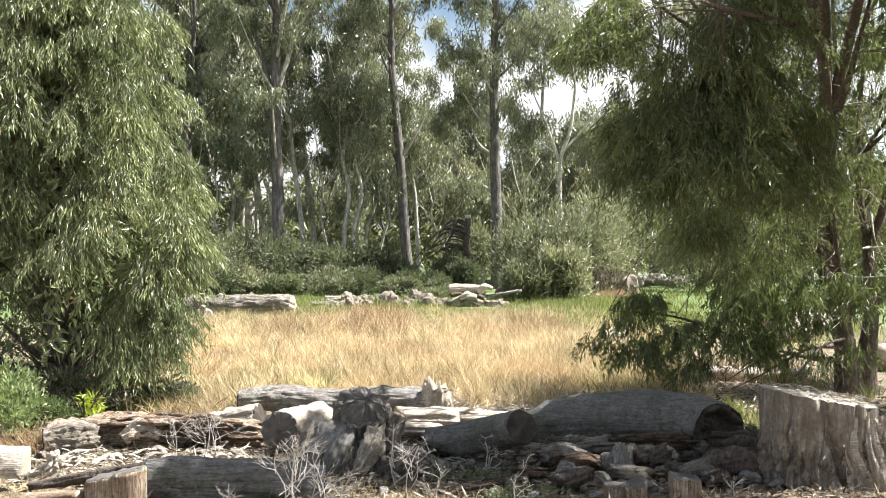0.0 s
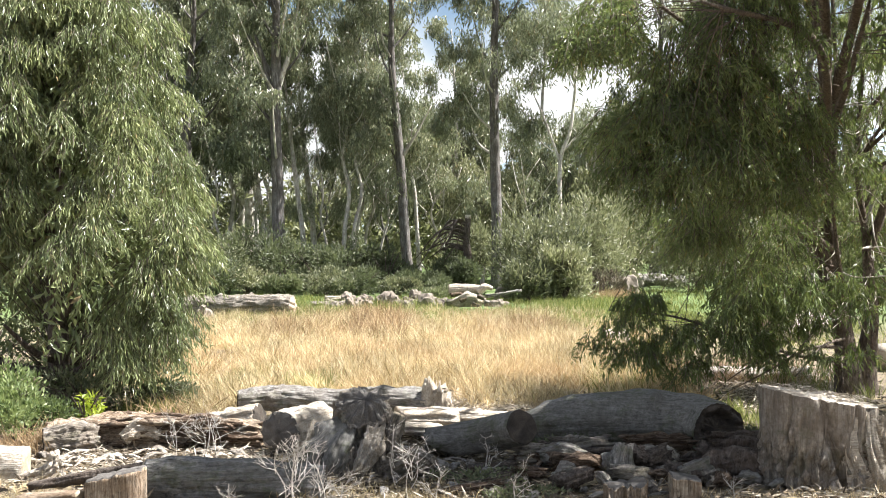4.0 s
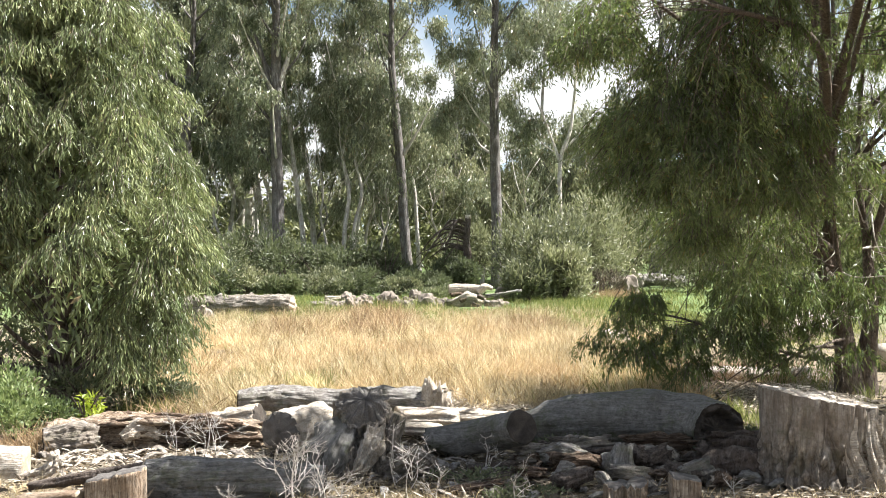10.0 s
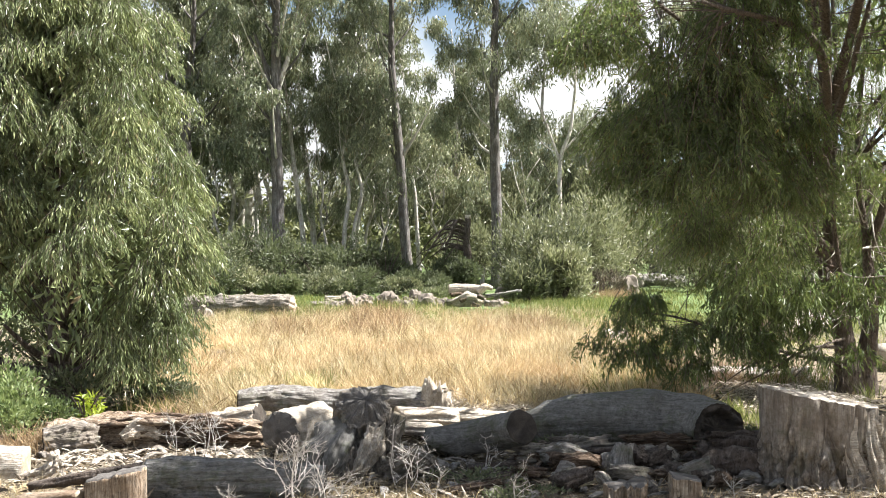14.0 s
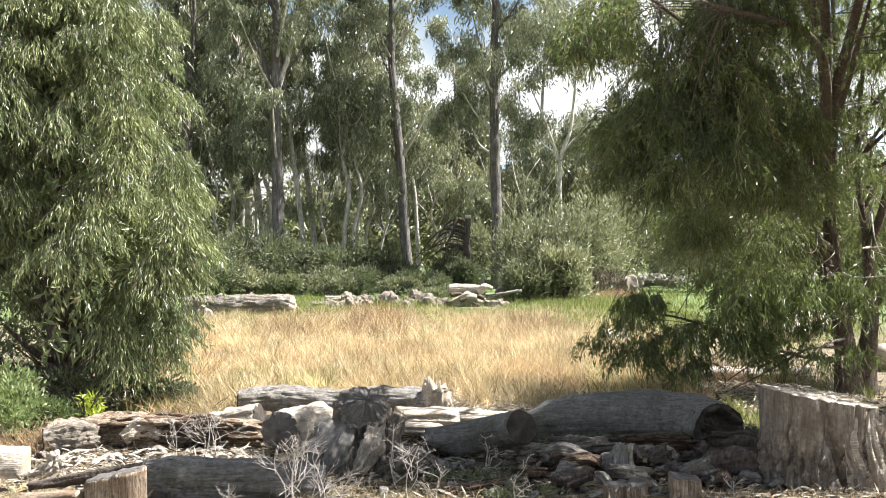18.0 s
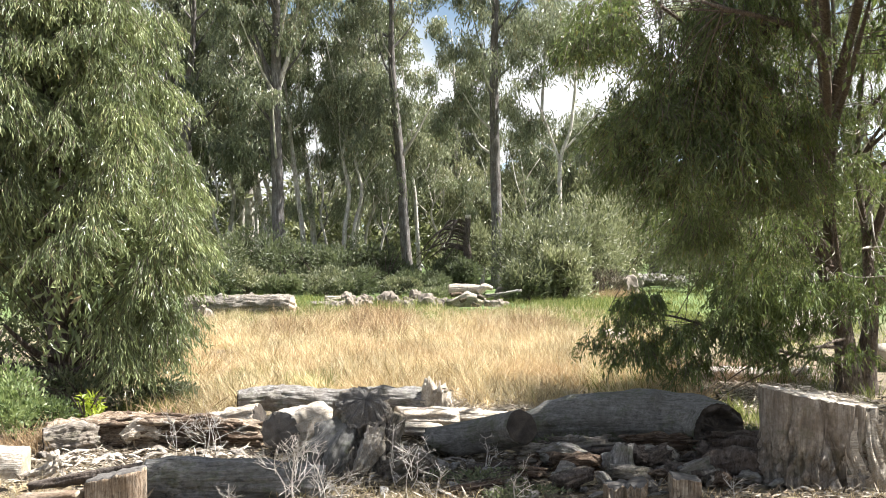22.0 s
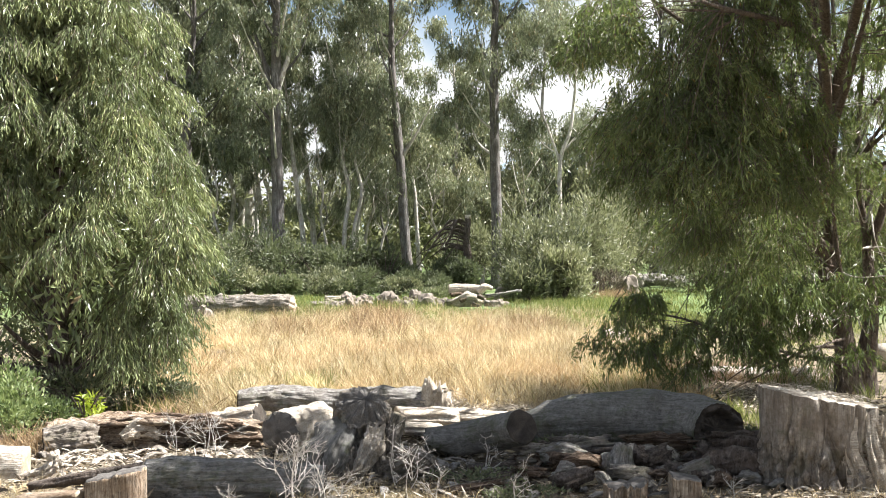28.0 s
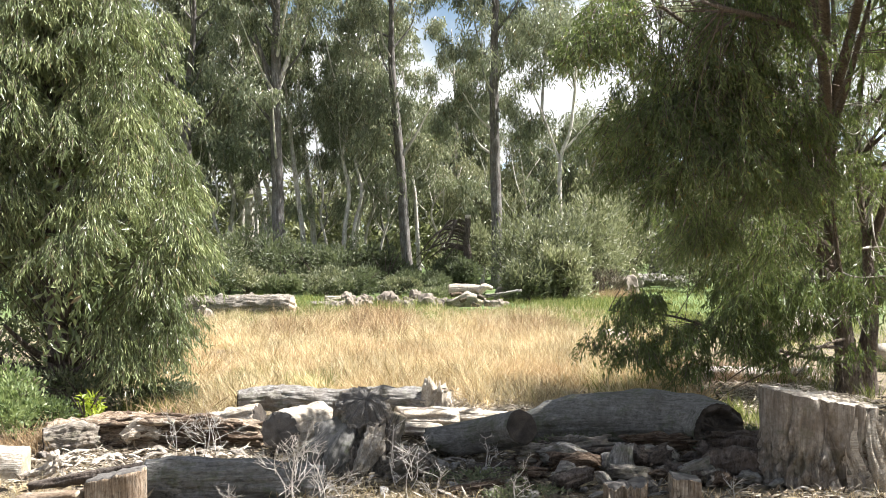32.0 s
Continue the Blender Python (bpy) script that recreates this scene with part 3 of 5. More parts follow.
        part("twig", mesh_of("twig", V, F), TWIG if q % 3 else TREE_BARK, tree)
    zones = [  # x, y, z spans from the foot and boughs in each
        (-1.5, -0.3, -1.2, 0.1, 0.85, 1.75, 26), (0.0, 0.9, 0.2, 0.9, 0.9, 2.6, 8), (-2.9, -1.5, -1.0, -0.3, 0.36, 0.90, 19), (-2.55, -2.2, -0.9, -0.4, 0.90, 1.15, 3), (-1.5, -0.3, -0.9, -0.2, 0.45, 0.85, 14)]
    crown = [  # bearing, rise and distance from the clearing's south side: the crown reaches out over the logs
        (0.112, 0.150, 0.165, 0.225, 9.0, 12.5, 13), (0.166, 0.25, 0.06, 0.235, 9.0, 12.8, 52), (0.23, 0.30, 0.04, 0.235, 9.4, 12.8, 34), (0.265, 0.315, 0.03, 0.22, 12.2, 13.6, 36), (0.132, 0.158, 0.085, 0.11, 9.5, 12.0, 4), (0.150, 0.215, 0.005, 0.07, 9.5, 12.6, 15), (0.225, 0.30, -0.025, 0.05, 10.5, 13.0, 15),
        (0.315, 0.39, 0.0, 0.20, 13.0, 14.8, 62), (0.31, 0.38, 0.05, 0.19, 11.8, 12.8, 13), (0.31, 0.37, 0.21, 0.25, 11.5, 13.2, 4)]
    beyond = [  # unseen, added for shade: out over and beside the clearing's south side
        (0.42, 0.56, 0.03, 0.32, 11.0, 12.6, 26), (0.425, 0.56, 0.06, 0.36, 7.4, 10.2, 120), (0.15, 0.40, 0.28, 0.46, 8.0, 11.4, 125), (0.54, 0.72, 0.10, 0.42, 7.6, 10.6, 40), (0.22, 0.38, 0.285, 0.42, 10.4, 13.0, 50), (0.40, 0.52, 0.16, 0.36, 12.8, 14.6, 24), (0.41, 0.49, 0.19, 0.33, 9.2, 10.9, 36)]
    fall = Vector((sun_dir.x, sun_dir.y)) / sun_dir.z
    for x0, x1, y0, y1, z0, z1, n in zones + crown + beyond:
        made = tries = 0
        wedge, unseen = x0 > 0, (x0, x1, y0, y1, z0, z1, n) in beyond
        while made < n and tries < 4000:
            tries += 1
            tip = np.array((rng.uniform(x0, x1), rng.uniform(y0, y1), rng.uniform(z0, z1)))
            if wedge:
                tip = np.array((tip[0] * tip[2] - bx, tip[2] - by, 1.6 + tip[1] * tip[2]))
            high = tip[2] - 0.2
            sx, sy = bx + tip[0] - fall.x * high, by + tip[1] - fall.y * high
            lit = (sx < 1.0 and sy > 9.35) or (sx < 4.2 and sy > 12.3) or sy > 13.3 or (sx < 4.0 and sy > 10.3 and rng.uniform() < 0.88) or (2.1 < sx < 3.4 and 9.0 < sy and rng.uniform() < 0.6) or (sx < -1.0 and sy > 8.1) or sx < -1.95 or (-1.1 < sx < 0.6 and sy < 7.9) or (-1.3 < sx < -0.2 and 7.9 <= sy < 9.6 and rng.uniform() < 0.92) or (1.7 < sx < 3.7 and 6.9 < sy < 8.6 and rng.uniform() < 0.96) or (0.9 < sx <= 1.9 and sy < 7.9 and rng.uniform() < 0.8) or (0.2 < sx < 1.9 and 7.9 <= sy < 8.8 and rng.uniform() < 0.55)
            if tip[2] > 1.3 and 0.26 < x0 < 0.4 and 1.2 < sx < 3.7 and 10.8 < sy < 14.8 and rng.uniform() < (0.8 if x0 < 0.3 else 0.4):
                made += 1       # gaps that let the sun onto the ground behind the great log
                continue
            if tip[2] > 1.3 and lit and not 0.26 < x0 < 0.4:
                continue        # keeps the meadow's rim and the western logs in the sun
            made += 1
            d = np.linalg.norm(pts - tip - np.array((0, 0, -0.25)), axis=1) + (9 * np.maximum(0, pts[:, 2] - tip[2] - 0.15) + 9 * (pts[:, 2] < 0.36) if tip[2] < 1.3 else 9 * np.maximum(0, tip[2] - 0.9 - pts[:, 2]))
            root = pts[np.argmin(d + rng.uniform(0, 2.2 if wedge else 0.25, len(d)))]
            low = tip[2] < 1.3
            if unseen:
                root = tip + (root - tip) * min(1.0, 0.9 / np.linalg.norm(root - tip))
                bough(tree, root, tip, 0.12, rng, LEAF_DARK, 26, 8, 0.34, 0.10, 0.032, 0.2, 0.1, TREE_BARK, gain=0.03, start=0.5, loose=0.6)
                continue
            bough(tree, root, tip, 0.12, rng, LEAF_DARK, 22 if low else 38, 12, rng.uniform(0.16, 0.30) if low else rng.uniform(0.2, 0.38), 0.080 if low else 0.062, 0.016 if low else 0.0125, 0.13 if low else 0.18, 0.1 if low else rng.uniform(-0.1, 0.3), TREE_BARK, dome=rng.uniform(0.10, 0.20) if low else rng.uniform(0.10, 0.24),
                  gain=0.004 if low else 0.018 + 0.009 * min(3, max(0, tip[2] - 1.5)), start=0.5, loose=0.55 if low else 0.72)
    return tree


def gum_tree(x, y, path, r0, bark, seed, crown, limbs, clumps, spread, leaves=130, label="", openings=(), leaf=None, group="gum trees at the edge of the clearing", size=1.0, fork=None, bare=0.0):
    """A tall gum: bare stem, rising limbs and an open crown of hanging leaf clumps between the heights in crown."""
    rng = np.random.default_rng(seed)
    tree = thing("gum_tree", pose(x, y, lie(x, y)), label, "tree", group)
    C = spline([(0, 0, -0.1)] + path, 7)
    tall = path[-1][2]
    V, F = tube(C, np.interp(C[:, 2] / tall, (0, 0.03, 0.5, 1), (r0 * 1.25, r0, r0 * 0.74, r0 * 0.1)), 14, 0.08, 0.06, seed)
    part("trunk", mesh_of("trunk", V, F), bark, tree)
    pts = [C[C[:, 2] > crown[0]]]
    specs = list(fork or [])
    for q in range(limbs):
        z = crown[0] - 0.6 + (crown[1] - crown[0]) * 0.85 * (q + rng.uniform()) / limbs
        i = int(np.argmin(abs(C[:, 2] - z)))
        a, ln = q * 2.4 + rng.normal() * 0.3, spread * rng.uniform(0.5, 1.0)
        e = C[i] + np.array((math.cos(a) * ln * 0.75, math.sin(a) * ln * 0.75, ln * rng.uniform(0.7, 1.5)))
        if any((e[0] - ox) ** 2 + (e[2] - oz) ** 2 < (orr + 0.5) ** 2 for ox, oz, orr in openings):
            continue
        m = (C[i] + e) / 2 + np.array((0, 0, -0.12 * ln)) + rng.normal(size=3) * 0.1
        specs.append(([C[i], m, e], r0 * rng.uniform(0.2, 0.34)))
    for q, (pth, r) in enumerate(specs):
        L = spline(pth, 6)
        v, f = tube(L, np.linspace(r, 0.014, len(L)), 7, 0.12, 0.0, seed + r)
        part("limb", mesh_of("limb", v, f), bark if q % 3 else WHITE_BARK, tree)
        pts.append(L[len(L) // 3:])
    pts = np.vstack(pts)
    cents, sprays = [], []
    for pth, r in specs:
        c = np.array(pth[-1], float) + rng.normal(size=3) * 0.12
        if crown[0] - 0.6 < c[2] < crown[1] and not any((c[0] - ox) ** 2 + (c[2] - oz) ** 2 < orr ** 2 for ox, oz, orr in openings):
            sprays.append(c)
    while len(sprays) < max(3, clumps // 3):
        c = pts[rng.integers(len(pts))] + rng.normal(size=3) * np.array((0.7, 0.7, 0.45)) * (0.35 + 0.2 * spread)
        i = int(np.argmin(abs(C[:, 2] - c[2])))
        if abs(c[0] - C[i][0]) < 0.55 and c[1] < 0.6 and rng.uniform() < 0.85:
            continue
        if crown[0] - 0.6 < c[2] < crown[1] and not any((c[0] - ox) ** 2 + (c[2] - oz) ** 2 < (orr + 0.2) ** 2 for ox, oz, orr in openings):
            sprays.append(c)
    for q in range(int(clumps * 1.35)):
        cents.append(sprays[q % len(sprays)] + rng.normal(size=3) * np.array((0.36, 0.36, 0.30)))
    cents = np.array(cents)
    near = np.array([C[int(np.argmin(abs(C[:, 2] - c[2])))] for c in cents])
    cents = cents[(abs(cents[:, 0] - near[:, 0]) > bare + 0.1 * rng.normal(size=len(cents))) | (cents[:, 1] > 0.25)]
    cents = cents[np.argsort(cents[:, 2] + rng.normal(size=len(cents)) * 0.8)]
    for grp in np.array_split(cents, max(2, clumps // 14)):
        o = grp.mean(axis=0)
        per = leaves
        n = len(grp) * per
        k = np.repeat(np.arange(len(grp)), per)
        sz = rng.uniform(0.6, 1.25, len(grp))[k]
        P = grp[k] - o + np.clip(rng.normal(size=(n, 3)), -1.9, 1.9) * np.array((0.20, 0.20, 0.22)) * sz[:, None]
        D = rng.normal(size=(n, 3)) * 0.5 + np.array((0, 0, -0.9))
        me = leaf_mesh("leaves", P, D, size * rng.uniform(0.115, 0.22, n), size * rng.uniform(0.034, 0.057, n), rng, 0.3, 0.05)
        b = tagged(part("leaf_clump", me, leaf or LEAF_GUM, tree, at=Matrix.Translation(o)), kind="stuff")
        SWAYS.append((b, Matrix.Translation(o), Vector((0, -0.3, -1.2)), 0.010 + 0.002 * o[2], rng.uniform(0, 0.9), rng.uniform(0, 6.28)))
    return tree


def build_gums():
    big, pale = "tall gum tree with dark mottled trunk and open drooping crown", "slender gum tree with a pale smooth trunk"
    gum_tree(-5.65, 42, [(0, 0, 1), (-0.05, 0, 3.4), (-0.12, 0, 5.6), (-0.1, 0, 7.2), (-0.1, 0.1, 10), (0.1, 0, 15)], 0.235, GUM_BARK, 1, (4.2, 14.5), 22, 150, 3.4, 195, big,
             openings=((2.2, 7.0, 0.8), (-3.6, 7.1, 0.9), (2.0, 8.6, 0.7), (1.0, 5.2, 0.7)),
             fork=[([(-0.08, 0, 6.9), (0.35, 0.1, 8.2), (0.75, 0.2, 10.5)], 0.13), ([(-0.12, 0, 6.0), (-0.7, 0.1, 8.4), (-1.7, 0.2, 10.6)], 0.12)])
    gum_tree(-1.15, 44, [(-0.2, 0, 1.5), (-0.4, 0, 4.6), (-0.62, 0, 7.0), (-0.72, 0, 9.0), (-0.6, 0, 14)], 0.195, GUM_BARK, 2, (5.0, 13.5), 15, 96, 2.5, 182, big, bare=0.5,
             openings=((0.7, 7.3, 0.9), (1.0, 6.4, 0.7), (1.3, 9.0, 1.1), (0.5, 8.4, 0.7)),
             fork=[([(-0.42, 0, 4.6), (0.1, 0, 5.4), (0.75, 0.1, 6.6)], 0.09), ([(-0.42, 0, 4.4), (-1.0, 0.1, 5.6), (-1.7, 0.1, 6.9)], 0.08)])
    gum_tree(1.86, 42, [(0, 0, 2), (-0.08, 0, 5), (-0.1, 0, 8), (0.0, 0, 11), (0.1, 0, 15)], 0.205, GUM_BARK, 3, (4.8, 14.5), 24, 150, 2.4, 178, big, bare=0.55,
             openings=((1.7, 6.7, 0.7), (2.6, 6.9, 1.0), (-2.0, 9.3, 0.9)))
    gum_tree(3.85, 40, [(0.02, 0, 1.5), (0, 0, 4.2), (0.35, 0, 5.4), (0.55, 0, 7.6), (0.6, 0, 9.4)], 0.09, WHITE_BARK, 4, (4.6, 9.0), 14, 54, 1.9, 180, pale, bare=0.35,
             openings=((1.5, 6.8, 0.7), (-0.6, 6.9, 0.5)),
             fork=[([(0.0, 0, 4.2), (-0.5, 0, 5.6), (-1.1, 0, 7.0)], 0.06), ([(0.1, 0, 4.6), (0.9, 0, 5.5), (1.6, 0, 6.4)], 0.045)])
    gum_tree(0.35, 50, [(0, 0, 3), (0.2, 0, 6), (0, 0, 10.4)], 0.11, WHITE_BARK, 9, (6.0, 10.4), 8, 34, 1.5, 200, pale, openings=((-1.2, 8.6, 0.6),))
    gum_tree(4.4, 53, [(0.1, 0, 3), (-0.1, 0, 7), (0.1, 0, 11), (0, 0, 15.5)], 0.09, WHITE_BARK, 12, (9.6, 15.4), 12, 60, 2.2, 170, pale)
    # slender pale stems further in
    for j, (x, y, lean, r, h) in enumerate(((-8.4, 48, 0.05, 0.11, 9), (-7.25, 48, -0.3, 0.10, 8), (-6.5, 47, -0.9, 0.13, 10), (-4.75, 46, -0.5, 0.13, 9), (-3.75, 46, 0.1, 0.10, 9),
                                            (-3.35, 46, 0.25, 0.10, 10), (-3.1, 46.5, 0.6, 0.07, 7), (-0.85, 45.5, -0.4, 0.09, 8), (-7.6, 50, 0.5, 0.12, 11), (0.4, 52, 0.4, 0.09, 6), (5.6, 50, 0.2, 0.10, 6), (-3.55, 43.5, 0.1, 0.09, 8), (-3.3, 43.5, 0.35, 0.08, 7), (-4.9, 44, -0.6, 0.11, 9))):
        gum_tree(x, y, [(lean * 0.3, 0, 2), (lean * 0.8 + 0.12, 0, 3.4), (lean * 0.7 - 0.1, 0.1, 4.6), (lean * 1.2, 0.1, h * 0.72), (lean * 1.6, 0, h)], r, WHITE_BARK, 20 + j, (4.2, h), 8, 26, 1.8, 145, pale,
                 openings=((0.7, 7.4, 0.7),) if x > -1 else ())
    # leafy young gums that close the view between the tall stems
    for j, (x, y, h) in enumerate(((0.6, 50, 6.6), (2.6, 53, 6.2), (4.4, 51, 6.0), (6.4, 50, 5.8), (-1.6, 52, 6.4), (-5.2, 56, 6.0), (-10.4, 54, 7.0), (1.5, 47, 4.4), (8.8, 52, 7), (5.6, 46, 6.6))):
        gum_tree(x, y, [(0.1, 0, 1.2), (-0.15, 0, 2.6), (0.15, 0, h * 0.75), (0.1, 0, h)], 0.08, WHITE_BARK if j % 2 else GUM_BARK, 80 + j, (2.0, h), 12, 58, 2.0, 130, "young leafy gum tree among the tall stems", leaf=LEAF_WATTLE if j % 2 else LEAF_GUM, group="young gums among the tall stems")
    # bare crooked stems
    for j, (x, y, lean, h) in enumerate(((-9.4, 46, 0.5, 5), (-8.0, 45, -0.6, 6), (-6.9, 45, 0.7, 5.5), (-5.2, 47, 0.9, 5), (-4.2, 45, -0.4, 6), (-2.4, 45, 0.5, 5), (-2.0, 47, -0.5, 5), (0.2, 46, -0.8, 4.5), (2.7, 45, 0.5, 4.6), (5.0, 46, -0.4, 5))):
        gum_tree(x, y, [(lean * 0.2, 0, 1.4), (lean * 0.8, 0, 2.6), (lean * 0.6, 0, 3.6), (lean * 1.5, 0, h)], 0.06, WHITE_BARK if j % 3 else GUM_BARK, 120 + j, (2.2, h), 9, 8, 1.6, 150, "thin crooked gum stem with few leaves", group="thin stems among the tall gums")
    # bigger crowns to both sides and behind
    for j, (x, y, h, c0) in enumerate(((-10.5, 47.5, 15, 3.4), (-9.4, 45, 13, 3.4), (-11.6, 51, 14, 3.6), (-13.5, 44, 14, 3.0), (-9.0, 54, 16, 4.0), (-16.5, 50, 15, 3), (-3.6, 60, 13, 5), (-4.6, 57, 14, 5), (-8.2, 51, 15, 4.6), (8.4, 48, 13, 3.0), (11.5, 45, 14, 3), (15, 50, 15, 3))):
        gum_tree(x, y, [(0.1, 0, 3), (-0.1, 0, 6), (0.2, 0, h * 0.75), (0.1, 0, h)], 0.22, GUM_BARK if j % 2 or j < 3 else WHITE_BARK, 50 + j, (c0, h), 16, 80, 3.0, 84, big, size=1.65)


def leaf_heap(rng, n, w, d, h, lumps, up=0.5, size=(0.05, 0.1), slim=0.4):
    """Leaves of a bush: shoots on several rounded lumps, more outside than in."""
    c = np.stack([rng.uniform(-0.5, 0.5, lumps) * w * 0.75, rng.uniform(-0.5, 0.5, lumps) * d * 0.75, rng.uniform(0.25, 0.8, lumps) * h], axis=1)
    c[:, 2] *= 1 - 0.8 * (c[:, 0] / w) ** 2
    k = rng.integers(lumps, size=n)
    q = rng.normal(size=(n, 3))
    q /= np.linalg.norm(q, axis=1)[:, None]
    rad = rng.uniform(0.35, 1.05, n) ** 0.6
    P = c[k] + q * rad[:, None] * np.array((w * 0.24, d * 0.24, h * 0.30)) * rng.uniform(0.6, 1.2, lumps)[k][:, None]
    P += 0.05 * h * np.sin(P[:, [1, 2, 0]] * 9)
    P[:, 2] = np.abs(P[:, 2])
    D = q * 0.7 + rng.normal(size=(n, 3)) * 0.5 + np.array((0, 0, up))
    L = rng.uniform(size[0], size[1], n)
    return P, D, L, L * slim


def shrub(x, y, w, d, h, leaf, seed, n, label, size=(0.06, 0.12), slim=0.4, lumps=14, up=0.4, name="shrub"):
    rng = np.random.default_rng(seed)
    ob = thing(name, pose(x, y, lie(x, y), 0, 0, rng.uniform(-20, 20)), label, "shrub", "shrubs along the clearing")
    for q in range(9):
        a = q * 2.4 + rng.uniform(0, 0.5)
        e = (math.cos(a) * w * 0.36, math.sin(a) * d * 0.36, h * rng.uniform(0.5, 0.9))
        V, F = (tube(spline([(0, 0, -0.05), (e[0] * 0.3, e[1] * 0.3, e[2] * 0.5), e], 4), np.linspace(0.022 * h ** 0.5, 0.005, 9), 5, caps=False))
        part("stem", mesh_of("stem", V, F), DARK_BARK, ob)
    P, D, L, W = leaf_heap(rng, n, w, d, h, lumps, up, size, slim)
    tagged(part("foliage", leaf_mesh("foliage", P, D, L, W, rng), leaf, ob), kind="stuff")
    return ob


def build_shrubs():
    low = "low dense dark green shrub in front of the trees"
    rng = np.random.default_rng(99)
    for j in range(30):
        back = j % 3 > 0
        x, y = -10.5 + 11.4 * (j + rng.uniform(-0.3, 0.3)) / 30, rng.uniform(37.6, 40.2) if back else rng.uniform(35.6, 37.2)
        w, h = rng.uniform(1.0, 2.6), (rng.uniform(0.9, 2.5) if back else rng.uniform(0.4, 1.2)) * (1.0 if x < -3 else 0.8 if x < -1 else 0.5)
        shrub(x, y, w, w * 0.8, h, LEAF_SHRUB if back or j % 2 else LEAF_WATTLE, 100 + j, 2900, low, (0.065, 0.155), 0.40, 8 if back else 14)
    tall = "tall airy shrub with fine grey-olive leaves"
    for j, (x, y, w, h) in enumerate(((2.9, 34.5, 2.3, 2.5), (2.45, 36.5, 1.8, 2.6), (4.1, 36.5, 2.4, 3.1), (5.0, 39, 2.6, 3.4), (3.3, 33, 1.5, 1.5), (2.3, 32.6, 1.2, 1.1), (6.2, 41, 2.6, 3.2), (1.1, 43.5, 2.0, 2.4), (8.4, 40, 3.0, 2.2), (10.2, 38, 3.0, 2.4))):
        shrub(x, y, w, w * 0.8, h, LEAF_WATTLE, 140 + j, 4800, tall, (0.09, 0.20), 0.30, 30, 0.8)
    shrub(4.6, 35.5, 1.3, 1.1, 0.9, CHIP, 158, 2400, "dead tan bush of dry stalks", (0.1, 0.3), 0.06, 8, 1.2)
    shrub(-3.42, 10.0, 0.7, 0.6, 0.30, LEAF_BUSH, 163, 1800, "low leafy green bush beside the rotten log", (0.025, 0.05), 0.5, 12)
    shrub(-3.68, 9.75, 0.95, 0.8, 0.60, LEAF_BUSH, 160, 3800, "leafy green bush beside the rotten log", (0.03, 0.06), 0.45, 26, 0.7)
    # Undergrowth; the last two bushes are added behind to darken the western hollow.
    for j, (x, y, w, h) in enumerate(((-4.3, 11.3, 1.3, 0.55), (-3.4, 11.5, 1.1, 0.45), (-2.75, 11.7, 0.8, 0.32), (-4.0, 12.6, 1.6, 0.7), (-5.2, 13.6, 2.2, 1.3), (-4.3, 14.0, 1.8, 1.0))):
        shrub(x, y, w, w * 0.7, h, LEAF_SHRUB, 170 + j, 1500, "dark low undergrowth beneath the weeping tree", (0.03, 0.07), 0.4, 10)
    for j, (x, y, w, h) in enumerate(((2.27, 9.4, 0.34, 0.22), (2.1, 9.25, 0.22, 0.14), (3.25, 8.9, 0.3, 0.2))):
        shrub(x, y, w, w * 0.8, h, LEAF_SHRUB, 180 + j, 700, "small leafy weed between the great log and the stump", (0.02, 0.05), 0.45, 7)
    for j, (x, y, w, h) in enumerate(((0.22, 8.05, 0.7, 0.10), (0.5, 7.6, 0.5, 0.08), (0.85, 9.05, 0.5, 0.2), (2.0, 8.75, 0.4, 0.22))):
        shrub(x, y, w, w * 0.7, h, LEAF_SHRUB, 190 + j, 600, "dark low weeds in the shade of the logs", (0.015, 0.04), 0.4, 9)
    shrub(-3.0, 10.2, 0.3, 0.3, 0.36, LEAF_LIME, 161, 260, "small lime-green sapling beside the rotten log", (0.05, 0.09), 0.35, 5, -0.3, "sapling")


def build_far_woods():
    rng = np.random.default_rng(5)
    Ps, Ds, Ls = [], [], []
    for q in range(540):
        y = rng.uniform(50, 84)
        x = rng.uniform(-0.52, 0.52) * y
        h = rng.uniform(1.6, 5.4) + (1.4 if x > -2 else 0.0)
        n = 205
        v = rng.normal(size=(n, 3))
        v /= np.linalg.norm(v, axis=1)[:, None]
        Ps.append(np.array((x, y, h * 0.55)) + v * rng.uniform(0.3, 1, n)[:, None] ** 0.5 * np.array((1.7, 1.7, h * 0.5)))
        Ds.append(v * 0.4 + rng.normal(size=(n, 3)) * 0.5 + np.array((0, 0, -0.4)))
        Ls.append(rng.uniform(0.24, 0.48, n))
    P, D, L = np.vstack(Ps), np.vstack(Ds), np.concatenate(Ls)
    P[:, 2] = np.abs(P[:, 2])
    ob = new("far_woods", leaf_mesh("far_woods", P, D, L, L * 0.42, rng))
    ob.data.materials.append(LEAF_FAR)
    tagged(ob, "far bush behind the gum trees, sunlit in places", "woods", kind="stuff")


